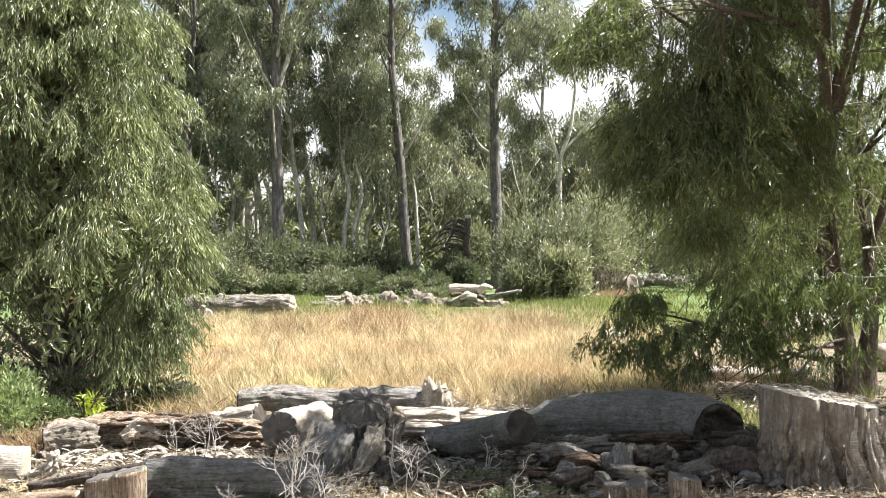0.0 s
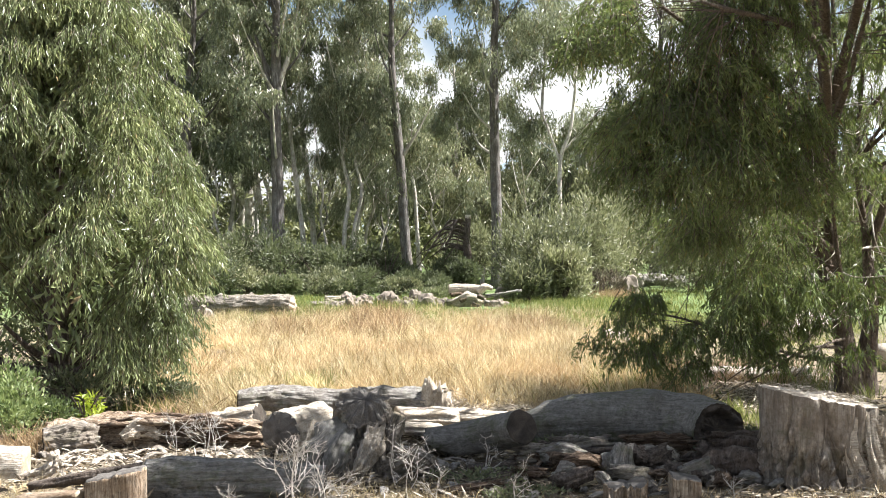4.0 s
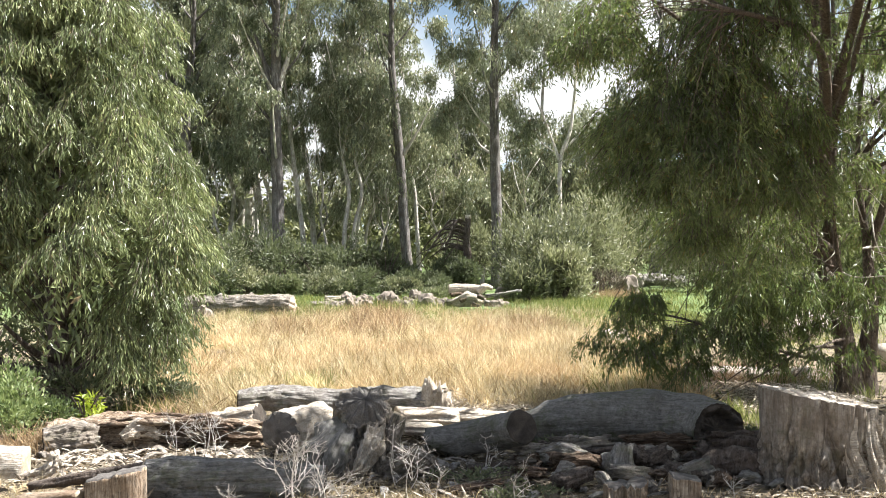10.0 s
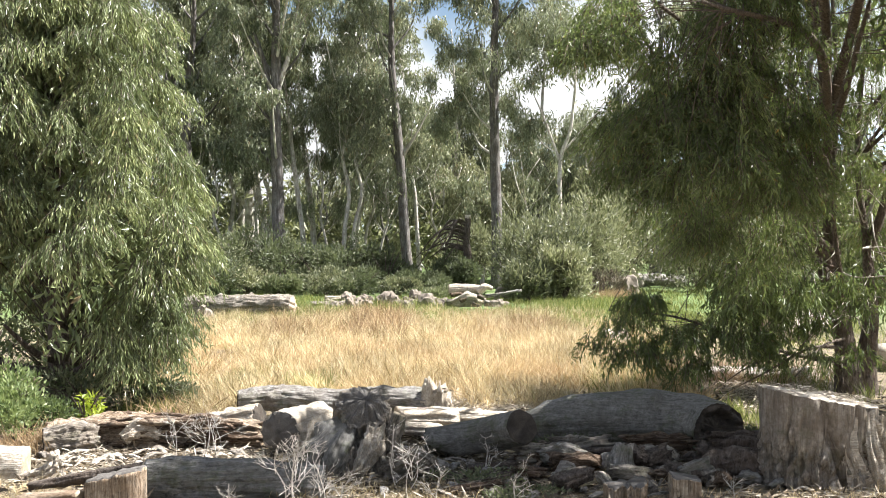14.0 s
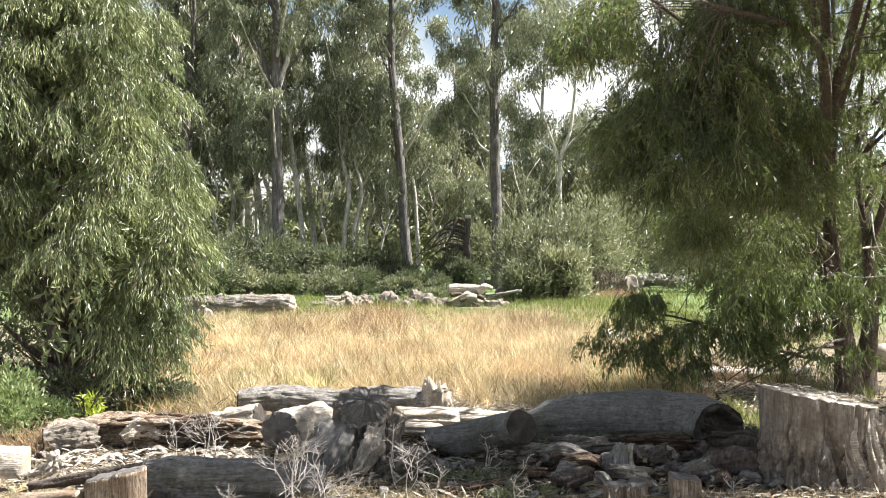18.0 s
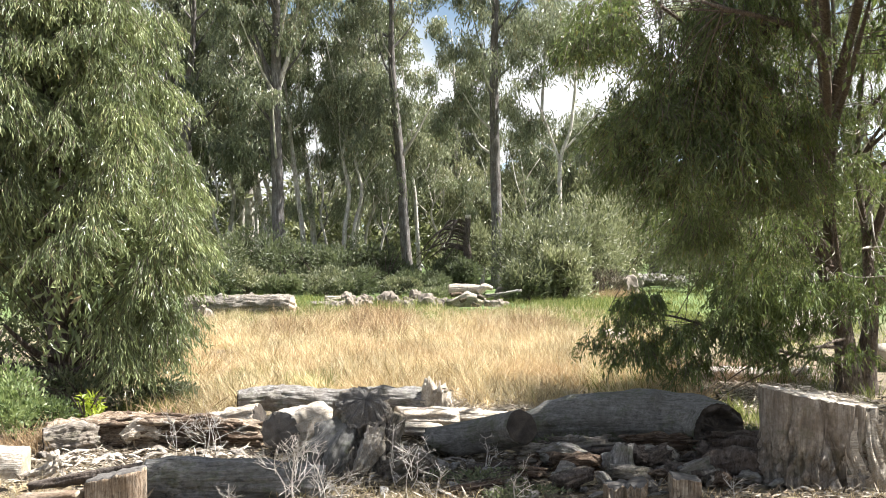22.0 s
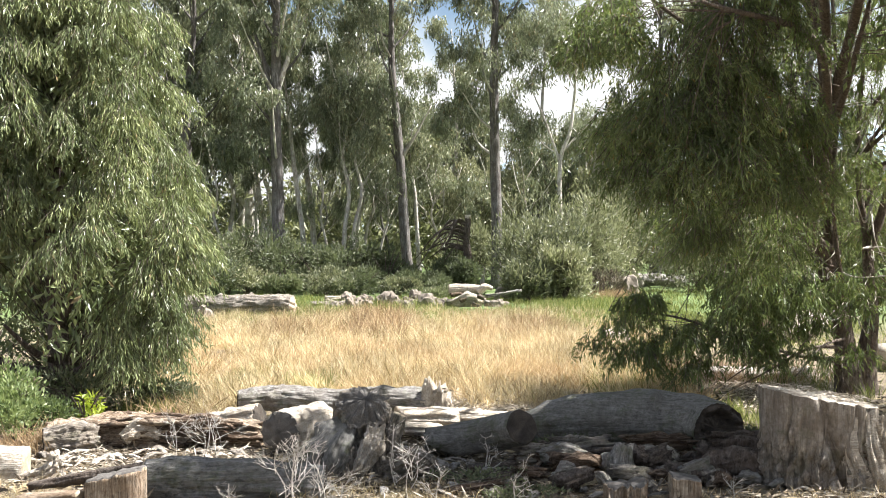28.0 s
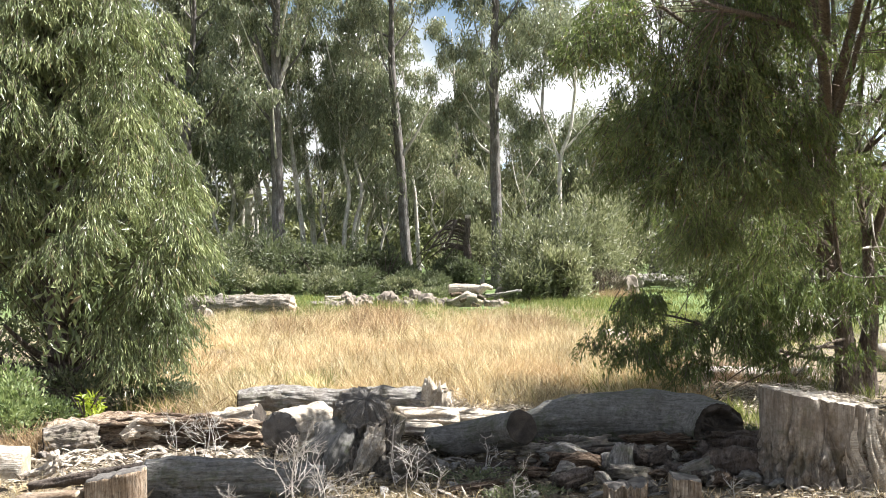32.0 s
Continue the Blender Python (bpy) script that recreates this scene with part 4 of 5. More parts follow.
def dead_tree():
    """A dark broken tree whose bare limbs arch down to the ground."""
    rng = np.random.default_rng(77)
    ob = thing("dead_tree", pose(0.8, 40, 0), "dark broken dead tree with bare arching limbs", "tree")
    C = spline([(0, 0, -0.1), (0.03, 0, 0.9), (-0.02, 0, 1.7), (0.02, 0, 2.45)], 6)
    V, F = tube(C, np.linspace(0.15, 0.11, len(C)), 12, 0.2, 0.3, 4.0)
    part("trunk", mesh_of("trunk", V, F), DARK_BARK, ob)
    V, F = tube(spline([(0.02, 0, 2.4), (0.02, 0, 2.52)], 3), np.full(4, 0.1), 12, 0.1)
    part("broken_top", mesh_of("broken_top", V, F), PALE_WOOD, ob, "pale torn wood")
    for q in range(20):
        a, z = rng.uniform(2.3, 4.3), rng.uniform(1.3, 2.4)
        r = rng.uniform(0.7, 1.9)
        e = np.array((math.cos(a) * r, math.sin(a) * r * 0.6, max(0.05, z - rng.uniform(0.1, 1.0))))
        L = spline([(0, 0, z), (e[0] * 0.5, e[1] * 0.5, z + 0.12), e], 6)
        v, f = tube(L, np.linspace(rng.uniform(0.03, 0.06), 0.012, len(L)), 6, 0.2)
        part("limb", mesh_of("limb", v, f), DARK_BARK, ob)


weeping_tree()
shade_tree()
dead_tree()
build_gums()
build_shrubs()
build_far_woods()


# ---- logs, stumps and timber ----
def timber(name, pts, radii, wood, label, category="log", ends=(None, None), sides=40, k=12, rough=0.10, groove=0.10, square=0.0, fray=0.0, flat=1.0, seed=0.0, slant=0.0, hollow=0.0, fiss=0.04, knots=0, group="felled timber in the clearing", skin="trunk", fuzz=0.0, bulge=0.0, gnarl=0.0):
    """A log, block or stump about the line pts; ends: materials of the sawn faces, or None for a plain broken end."""
    pts = [Vector(p) for p in pts]
    x = (pts[-1] - pts[0]).normalized()
    up = Vector((0, 0, 1)) if abs(x.z) < 0.8 else Vector((0, -1, 0))
    y = up.cross(x).normalized()
    m = Matrix((x, y, x.cross(y))).transposed().to_4x4()
    m.translation = pts[0]
    inv = m.inverted()
    C = spline([inv @ p for p in pts], k)
    R = np.interp(np.linspace(0, 1, len(C)), np.linspace(0, 1, len(radii)), radii)
    krng = random.Random(int(seed * 10) + 7)
    bumps = [(krng.uniform(0.08, 0.92), krng.uniform(0, 6.28), krng.uniform(0.035, 0.09), krng.uniform(-0.22, 0.34)) for _ in range(knots)]
    V, F = tube(C, R, sides, rough, groove, seed, square, fray if isinstance(fray, tuple) else (fray if ends[0] is None else 0, fray if ends[1] is None else 0), flat, "first" if hollow and ends[1] else True, slant=slant, fiss=fiss, knots=bumps, gnarl=gnarl)
    ob = thing(name, m, label, category, group)
    part(skin, mesh_of(skin, V, F), wood, ob)
    T = frames_along(C)[0]
    for e, mat in enumerate(ends):
        if mat is None:
            continue
        i = len(C) - 1 if e else 0
        ring, c, t = V[i * sides:(i + 1) * sides], C[i], T[i] * (1 if e else -1)
        vs, fs, steps = [], [], (1.0, 0.93, 0.85, 0.78, 0.7, 0.62, 0.5, 0.38, 0.25)
        for s in steps:
            for j, p in enumerate(ring):
                q = (p - c) * s
                lift = 0.0 if s > 0.98 else 0.010 + 0.008 * noise.noise(Vector(q * 22) + Vector((seed, 0, 0)))
                if fuzz and s < 0.98:
                    g = Vector(p - c).normalized()
                    lift += fuzz * (0.5 * noise.noise(g * 11 + Vector((seed, s * 3, 0))) * s + 0.9 * noise.noise(Vector(q * 14)) + 0.6 * noise.noise(Vector(q * 37)) + 1.2 - 2.2 * s * s)
                lift += bulge * (1 - s * s)
                vs.append(q + t * (lift - hollow * max(0.0, min(1.0, (0.8 - s) / 0.3))))
        vs.append(t * (0.01 + bulge + fuzz - hollow))
        for r in range(len(steps) - 1):
            for j in range(sides):
                a, b = r * sides + j, r * sides + (j + 1) % sides
                fs.append((a, b, b + sides, a + sides) if e else (b, a, a + sides, b + sides))
        o = (len(steps) - 1) * sides
        for j in range(sides):
            a, b = o + j, o + (j + 1) % sides
            fs.append((a, b, len(vs) - 1) if e else (b, a, len(vs) - 1))
        part("cut_end", mesh_of("cut_end", np.array(vs), fs), mat, ob, at=Matrix.Translation(c))
    return ob


def great_stump():
    """A broad stump: smooth worn upper sides, an eroded flaring foot, a deep check and peeling slabs on its sunny side."""
    ob = thing("great_stump", pose(2.50, 8.10, 0), "great broad brown stump with a slanting top and peeling sunlit slabs", "stump", "felled timber in the clearing")
    sides, rows, V, F = 240, 44, [], []
    for i in range(rows):
        s = i / (rows - 1)
        for j in range(sides):
            a = 2 * math.pi * j / sides
            ca, sa = math.cos(a), math.sin(a)
            q = Vector((ca, sa, 0))
            top = 0.575 - 0.165 * ca * 0.41 + 0.010 * noise.noise(q * 9) + 0.006 * noise.noise(q * 25)
            z = -0.04 + (top + 0.04) * s
            foot, worn = max(0.0, 1 - s * 1.7), max(0.0, min(1.0, (0.60 + 0.3 * noise.noise(q * 3.0) - s) / 0.2))
            k = 1 + 0.10 * noise.noise(q * 1.6 + Vector((3, 0, s * 0.4))) + 0.035 * noise.noise(q * 4.5 + Vector((0, 5, s * 0.6)))
            k += foot * foot * (0.10 + 0.16 * noise.noise(q * 3.2 + Vector((7, 1, 0))))
            k -= worn * (0.30 * abs(noise.noise(Vector((ca * 5, sa * 5, z * 7)))) + 0.17 * noise.noise(Vector((ca * 15, sa * 15, z * 13))) + 0.09 * noise.noise(Vector((ca * 32, sa * 32, z * 40))))
            k += 0.006 * noise.noise(Vector((ca * 30, sa * 30, z * 4)))
            for at, lean, wide, deep in ((-1.56, -0.45, 0.065, 0.30), (-1.20, 0.10, 0.04, 0.14), (-2.30, 0.15, 0.035, 0.09), (-0.78, -0.2, 0.09, 0.22)):
                off = a - 2 * math.pi * (a > math.pi) - at + lean * (0.6 - s) + 0.05 * noise.noise(Vector((at, 0, s * 4)))
                k -= deep * math.exp(-(off / wide) ** 2) * (0.45 + 0.55 * math.sin(math.pi * min(1.0, s + 0.25)))
            V.append((0.40 * k * ca * (1 + 0.12 * abs(sa) ** 4), 0.29 * k * sa, z))
    for i in range(rows - 1):
        F += [(i * sides + j, i * sides + (j + 1) % sides, (i + 1) * sides + (j + 1) % sides, (i + 1) * sides + j) for j in range(sides)]
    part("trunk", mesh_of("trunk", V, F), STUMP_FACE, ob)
    rim = np.array(V[-sides:])
    mid = rim.mean(axis=0)
    T = np.vstack([mid + (rim - mid) * r + np.array((0, 0, 1.0)) * np.array([0.0 + (0.0 if r > 0.98 else 0.006 + 0.010 * noise.noise(Vector(p * 14)) + 0.008 * noise.noise(Vector(p * 40))) for p in mid + (rim - mid) * r])[:, None] for r in (1.0, 0.92, 0.8, 0.65, 0.5, 0.35, 0.2)])
    T = np.vstack([T, mid])
    G = [(r * sides + j, r * sides + (j + 1) % sides, (r + 1) * sides + (j + 1) % sides, (r + 1) * sides + j) for r in range(6) for j in range(sides)]
    G += [(6 * sides + j, 6 * sides + (j + 1) % sides, 7 * sides) for j in range(sides)]
    # Sun on the sawn top is put into its pale wood.
    part("cut_top", mesh_of("cut_top", T, G), PALE_WOOD, ob, "uneven sawn top in pale sunlit colour")
    # Pale-edged splinters; their colour also carries the sun on this side.
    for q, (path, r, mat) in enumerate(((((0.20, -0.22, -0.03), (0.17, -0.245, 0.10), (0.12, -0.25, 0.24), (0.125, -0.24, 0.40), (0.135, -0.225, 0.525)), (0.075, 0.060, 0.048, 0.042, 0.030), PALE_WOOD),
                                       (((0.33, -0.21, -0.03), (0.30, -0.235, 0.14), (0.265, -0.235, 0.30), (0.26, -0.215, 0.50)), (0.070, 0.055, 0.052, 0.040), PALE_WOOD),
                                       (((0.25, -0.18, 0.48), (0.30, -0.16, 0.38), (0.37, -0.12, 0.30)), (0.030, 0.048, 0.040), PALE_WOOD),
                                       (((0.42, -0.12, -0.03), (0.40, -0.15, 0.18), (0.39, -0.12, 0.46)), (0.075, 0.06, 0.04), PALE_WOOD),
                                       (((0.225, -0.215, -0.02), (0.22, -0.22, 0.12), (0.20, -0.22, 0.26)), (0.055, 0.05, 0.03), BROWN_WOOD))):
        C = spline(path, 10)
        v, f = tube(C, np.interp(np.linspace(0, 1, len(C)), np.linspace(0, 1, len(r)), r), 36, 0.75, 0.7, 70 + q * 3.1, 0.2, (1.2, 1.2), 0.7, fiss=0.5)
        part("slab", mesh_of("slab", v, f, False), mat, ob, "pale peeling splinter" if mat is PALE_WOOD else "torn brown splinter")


def build_timber():
    # near row, from the west
    timber("sawn_block", [(-3.35, 8.2, 0.10), (-2.83, 8.25, 0.095)], [0.125, 0.12], PALE_WOOD, "sunlit pale sawn block of wood on the ground", "block", (PALE_END, PALE_END), 28, 10, 0.10, 0.15, 0.6, seed=1, fiss=0.12)
    timber("bleached_root", [(-2.82, 8.15, 0.03), (-2.70, 8.15, 0.055), (-2.62, 8.17, 0.11), (-2.63, 8.18, 0.19)], [0.03, 0.05, 0.055, 0.035], PALE_WOOD, "lumpy bleached root lying on the chips", "root", (None, None), 40, 14, 0.5, 0.4, fray=0.6, seed=1.5, fiss=0.2, gnarl=0.6)
    timber("sawn_block", [(-1.93, 7.16, -0.03), (-1.93, 7.16, 0.235)], [0.185, 0.18], TAN_WOOD, "upright split block with streaked tan sides and a slanting top", "block", (None, GREY_END), 64, 16, 0.10, 0.12, 0.45, (0, 0.08), flat=0.6, seed=2, slant=-0.24, fiss=0.10)
    timber("split_slab", [(-2.62, 7.72, 0.055), (-2.25, 7.68, 0.12), (-1.82, 7.64, 0.20)], [0.04, 0.055, 0.05], DARK_BARK, "dark weathered slab propped on the block", "slab", (None, None), 32, 12, 0.2, 0.3, 0.4, 0.5, flat=0.7, seed=2.2, fiss=0.15)
    timber("split_slab", [(-2.50, 7.22, 0.05), (-2.12, 7.14, 0.085)], [0.085, 0.08], TAN_WOOD, "sunlit split slab with a bright rough top", "slab", (None, PALE_END), 36, 12, 0.2, 0.25, 0.6, 0.6, flat=0.8, seed=2.4, fiss=0.15)
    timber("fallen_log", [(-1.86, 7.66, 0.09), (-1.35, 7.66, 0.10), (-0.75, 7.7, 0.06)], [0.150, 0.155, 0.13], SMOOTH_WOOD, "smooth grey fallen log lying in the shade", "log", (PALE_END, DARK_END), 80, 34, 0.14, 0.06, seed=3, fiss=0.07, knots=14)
    rot = timber("rotten_log", [(-3.0, 9.3, 0.12), (-2.6, 9.38, 0.135), (-2.1, 9.42, 0.12), (-1.45, 9.5, 0.10)], [0.12, 0.15, 0.13, 0.10], TAN_WOOD, "rotten log with split red-brown heartwood and tan shell", "log", (None, None), 96, 34, 0.30, 0.25, fray=0.6, seed=4, fiss=0.12, knots=14, gnarl=0.16)
    rng = np.random.default_rng(41)
    for q in range(40):
        ln = rng.uniform(0.22, 0.7)
        x0 = rng.uniform(0.45, 1.55) - ln * 0.5 if q % 4 else rng.uniform(0.0, 0.6)
        y0, z0 = rng.uniform(-0.17, 0.06), rng.uniform(-0.06, 0.15)
        L = spline([(x0, y0, z0), (x0 + ln * 0.5, y0 + rng.normal() * 0.03, z0 + 0.02), (x0 + ln, y0 + rng.normal() * 0.03, z0 + rng.normal() * 0.02)], 8)
        V, F = tube(L, np.interp(np.linspace(0, 1, len(L)), (0, 0.5, 1), (0.02, rng.uniform(0.03, 0.06), 0.015)), 16, 0.45, 0.4, q * 2.0, 0.0, (1.5, 1.5), 0.6, gnarl=0.5)
        part("shard", mesh_of("shard", V, F), TAN_WOOD if q % 5 == 0 else BROWN_WOOD, rot)
    timber("log_chunk", [(-2.98, 9.12, 0.10), (-2.78, 9.16, 0.13), (-2.62, 9.22, 0.13)], [0.105, 0.115, 0.08], STUMP_WOOD, "rounded grey end of the rotten log", "log", (DARK_END, None), 72, 24, 0.25, 0.2, fray=0.6, seed=5, fiss=0.12, knots=8, gnarl=0.18, fuzz=0.01)
    timber("log_chunk", [(-2.42, 9.2, 0.12), (-2.3, 9.24, 0.20), (-2.16, 9.28, 0.14)], [0.05, 0.07, 0.045], PALE_WOOD, "knob of bleached wood on the rotten log", "log", (None, None), 48, 18, 0.4, 0.3, fray=0.5, seed=5.5, fiss=0.2, knots=6, gnarl=0.35)
    # A grey chunk, coloured pale for the sun on its top.
    timber("log_chunk", [(-1.86, 9.85, 0.10), (-1.46, 9.7, 0.20)], [0.13, 0.12], PALE_WOOD, "weathered grey chunk in pale sunlit colour leaning on the rotten log", "log", (None, DARK_END), 48, 16, 0.3, 0.25, fray=0.6, seed=6, gnarl=0.16, fiss=0.1)
    timber("long_log", [(-1.88, 11.2, 0.14), (-1.5, 11.24, 0.16), (-1.0, 11.2, 0.12), (-0.6, 11.22, 0.145), (-0.1, 11.25, 0.13)], [0.11, 0.13, 0.135], GREY_WOOD, "long weathered grey log with a sunlit top lying across", "log", (DARK_END, None), 64, 24, 0.12, 0.2, fray=0.5, seed=7, fiss=0.13, knots=12, gnarl=0.10)
    timber("split_stump", [(-0.06, 11.2, -0.02), (-0.05, 11.2, 0.27)], [0.15, 0.13], PALE_WOOD, "bleached broken stump at the end of the long log", "stump", (None, None), 64, 18, 0.2, 0.4, fray=1.1, seed=8, fiss=0.15, gnarl=0.2)
    # Sunlit top and shaded end are put into the skin and end colours.
    timber("log_section", [(-1.21, 9.05, 0.19), (-0.98, 9.6, 0.20)], [0.165, 0.15], PALE_WOOD, "short log section with a dark shaded oval end and pale sunlit top", "log", (GREY_END, None), 72, 20, 0.14, 0.03, seed=9, fiss=0.03, knots=7, fuzz=0.012, gnarl=0.05)
    timber("burl_stump", [(-0.62, 9.0, 0.02), (-0.59, 8.80, 0.20), (-0.565, 8.65, 0.34), (-0.55, 8.53, 0.45)], [0.17, 0.20, 0.215, 0.20], STUMP_WOOD, "grey burl leaning forward with a dark round fibrous face", "stump", (None, BURL_END), 130, 14, 0.22, 0.10, fray=(0.3, 0.04), seed=10, fiss=0.12, fuzz=0.05, bulge=0.03, flat=0.95, gnarl=0.07)
    timber("root_mass", [(-0.86, 8.52, -0.05), (-0.80, 8.50, 0.10), (-0.73, 8.54, 0.24), (-0.66, 8.62, 0.34)], [0.20, 0.19, 0.16, 0.08], LOG_GREY, "rounded grey root lobe under the burl", "stump", (None, None), 100, 18, 0.35, 0.12, seed=10.6, fiss=0.06, knots=10, gnarl=0.10)
    timber("root_mass", [(-0.52, 8.58, -0.05), (-0.52, 8.56, 0.12), (-0.53, 8.62, 0.30)], [0.24, 0.19, 0.14], STUMP_WOOD, "knotted dark root mass under the burl", "stump", (None, None), 100, 18, 0.55, 0.5, seed=10.7, fiss=0.2, knots=16, gnarl=0.2)
    timber("split_root", [(-0.58, 8.35, 0.03), (-0.54, 8.33, 0.12), (-0.49, 8.34, 0.22), (-0.46, 8.40, 0.31)], [0.045, 0.07, 0.085, 0.06], PALE_WOOD, "torn tan fibres hanging below the burl", "root", (None, None), 72, 20, 0.4, 0.25, fray=1.0, seed=10.9, fiss=0.2, gnarl=0.3)
    timber("split_root", [(-0.37, 8.44, 0.16), (-0.34, 8.44, 0.28), (-0.30, 8.46, 0.40)], [0.05, 0.065, 0.05], STUMP_WOOD, "split grey root standing against the burl", "root", (None, PALE_END), 56, 16, 0.3, 0.3, fray=0.6, seed=11.2, fiss=0.2, gnarl=0.2)
    timber("root_piece", [(-0.34, 8.40, -0.02), (-0.22, 8.34, 0.10), (-0.06, 8.30, 0.06)], [0.14, 0.12, 0.07], STUMP_WOOD, "fibrous grey root beside the burl", "root", (None, None), 72, 18, 0.5, 0.45, fray=0.6, seed=11, fiss=0.2, gnarl=0.25)
    for j, (x0, x1, y, z, w) in enumerate(((-0.38, 0.10, 10.15, 0.16, 0.13), (-0.34, -0.02, 9.85, 0.10, 0.10), (0.0, 0.5, 10.5, 0.08, 0.09), (0.3, 0.75, 10.9, 0.06, 0.07), (-0.1, 0.34, 10.8, 0.10, 0.08))):
        timber("sawn_plank", [(x0, y, z), (x1, y + 0.1, z - 0.03)], [w * 1.3, w * 1.2], PALE_WOOD, "bright sawn offcut lying in full sun", "plank", (PALE_END, PALE_END), 32, 12, 0.15, 0.2, 0.2, flat=0.42, gnarl=0.1, seed=12 + j * 0.3, fiss=0.12)
    timber("bent_log", [(0.56, 8.62, 0.295), (0.42, 8.86, 0.225), (0.2, 9.05, 0.15), (-0.12, 9.1, 0.11)], [0.125, 0.13, 0.125, 0.105], LOG_GREY, "bent grey log raised at its round sawn end", "log", (DARK_END, None), 72, 16, 0.09, 0.04, fray=0.4, seed=13, fiss=0.03, knots=6)
    timber("weathered_slab", [(-0.33, 8.55, 0.12), (0.02, 8.35, 0.04)], [0.12, 0.10], GREY_WOOD, "weathered silver slab leaning on the ground", "slab", (None, None), 20, 9, 0.2, 0.3, fray=0.8, flat=0.55, seed=14)
    timber("great_log", [(0.66, 9.95, 0.08), (0.98, 9.8, 0.16), (1.4, 9.68, 0.20), (1.78, 9.56, 0.215), (1.99, 9.32, 0.215), (2.05, 9.04, 0.21)], [0.13, 0.20, 0.23, 0.225, 0.21, 0.205], LOG_GREY, "great smooth grey log in the shade", "log", (None, DARK_END), 96, 20, 0.10, 0.06, fray=0.3, seed=15, hollow=0.12, fiss=0.025, knots=12, fuzz=0.035)
    great_stump()
    timber("sawn_block", [(1.13, 7.5, -0.03), (1.13, 7.5, 0.115)], [0.145, 0.14], TAN_WOOD, "short sawn post with a pale top", "block", (None, GREY_END), 56, 14, 0.12, 0.3, 0.3, (0, 0.25), fiss=0.2, seed=18, slant=-0.1, gnarl=0.05)
    timber("sawn_block", [(1.48, 7.45, -0.03), (1.48, 7.45, 0.165)], [0.095, 0.09], TAN_WOOD, "short sawn post with a pale top", "block", (None, GREY_END), 56, 14, 0.08, 0.12, 0.9, (0, 0.12), fiss=0.10, seed=19, slant=0.15, gnarl=0.03)
    timber("dark_log", [(1.85, 8.75, 0.09), (2.15, 8.62, 0.11), (2.48, 8.55, 0.10)], [0.08, 0.12, 0.10], DARK_BARK, "dark log in the shade of the stump", "log", (None, None), 56, 12, 0.35, 0.2, fray=0.8, seed=20, fiss=0.1, knots=8, gnarl=0.2)
    timber("knotted_chunk", [(1.20, 8.15, -0.02), (1.19, 8.15, 0.12), (1.22, 8.18, 0.24)], [0.09, 0.075, 0.05], GREY_WOOD, "knotted silver chunk standing among the rubble", "log", (None, None), 40, 14, 0.5, 0.5, fray=0.9, seed=21, fiss=0.3)
    timber("knotted_chunk", [(1.58, 8.0, 0.06), (1.76, 8.02, 0.14)], [0.075, 0.07], GREY_WOOD, "broken silver chunk with a torn end", "log", (None, None), 40, 14, 0.4, 0.4, 0.3, 1.0, seed=22, fiss=0.3)
    timber("bark_log", [(1.78, 8.22, 0.07), (2.0, 8.18, 0.10), (2.22, 8.12, 0.08)], [0.08, 0.115, 0.09], DARK_BARK, "dark bark-covered log beside the great stump", "log", (None, None), 56, 12, 0.3, 0.2, fray=0.7, seed=23, fiss=0.1, knots=8, gnarl=0.2)
    for j, (x, y, z, a, ln, r, fl) in enumerate(((0.72, 8.75, 0.09, 10, 0.38, 0.10, 0.7), (0.95, 8.4, 0.07, -15, 0.36, 0.11, 0.7), (0.85, 7.8, 0.08, 35, 0.26, 0.08, 0.7), (1.32, 8.3, 0.14, 80, 0.2, 0.08, 0.9),
                                                 (1.5, 8.7, 0.08, -5, 0.34, 0.09, 0.6), (0.6, 8.2, 0.05, -30, 0.25, 0.07, 0.6), (1.2, 8.8, 0.08, 20, 0.3, 0.1, 0.6), (1.75, 8.05, 0.05, 5, 0.3, 0.07, 0.6), (1.05, 9.0, 0.1, 5, 0.4, 0.11, 0.7), (1.6, 8.95, 0.13, -12, 0.5, 0.12, 0.6), (2.0, 8.2, 0.06, 20, 0.36, 0.08, 0.6),
                                                 (0.35, 8.4, 0.05, 8, 0.3, 0.06, 0.5), (1.25, 8.05, 0.06, -25, 0.3, 0.09, 0.7), (0.2, 7.8, 0.03, 15, 0.35, 0.05, 0.5), (1.45, 8.35, 0.1, 50, 0.26, 0.1, 0.8), (2.1, 8.75, 0.2, -5, 0.4, 0.08, 0.6))):
        c, s = math.cos(radians(a)) * ln / 2, math.sin(radians(a)) * ln / 2
        # Brown and dark woods put the rubble's deep shade into its colour.
        timber("broken_chunk", [(x - c, y - 0.05, z - s * 0.3), (x + c, y + 0.1, z + s * 0.3)], [r, r * 0.85], (STUMP_WOOD, BROWN_WOOD, DARK_BARK, DARK_BARK)[j % 4], "broken grey chunk of weathered timber, coloured dark for the shade", "log", (None, None), 36, 14, 0.5, 0.4, 0.2, 1.2, fl, seed=30 + j, fiss=0.12, gnarl=0.35)
    timber("knotted_chunk", [(0.70, 8.62, 0.09), (0.86, 8.56, 0.12), (1.02, 8.5, 0.08)], [0.07, 0.095, 0.06], GREY_WOOD, "gnarled silver slab lying in the rubble", "log", (None, None), 56, 16, 0.35, 0.3, fray=0.8, flat=0.7, seed=24, fiss=0.15, gnarl=0.35)
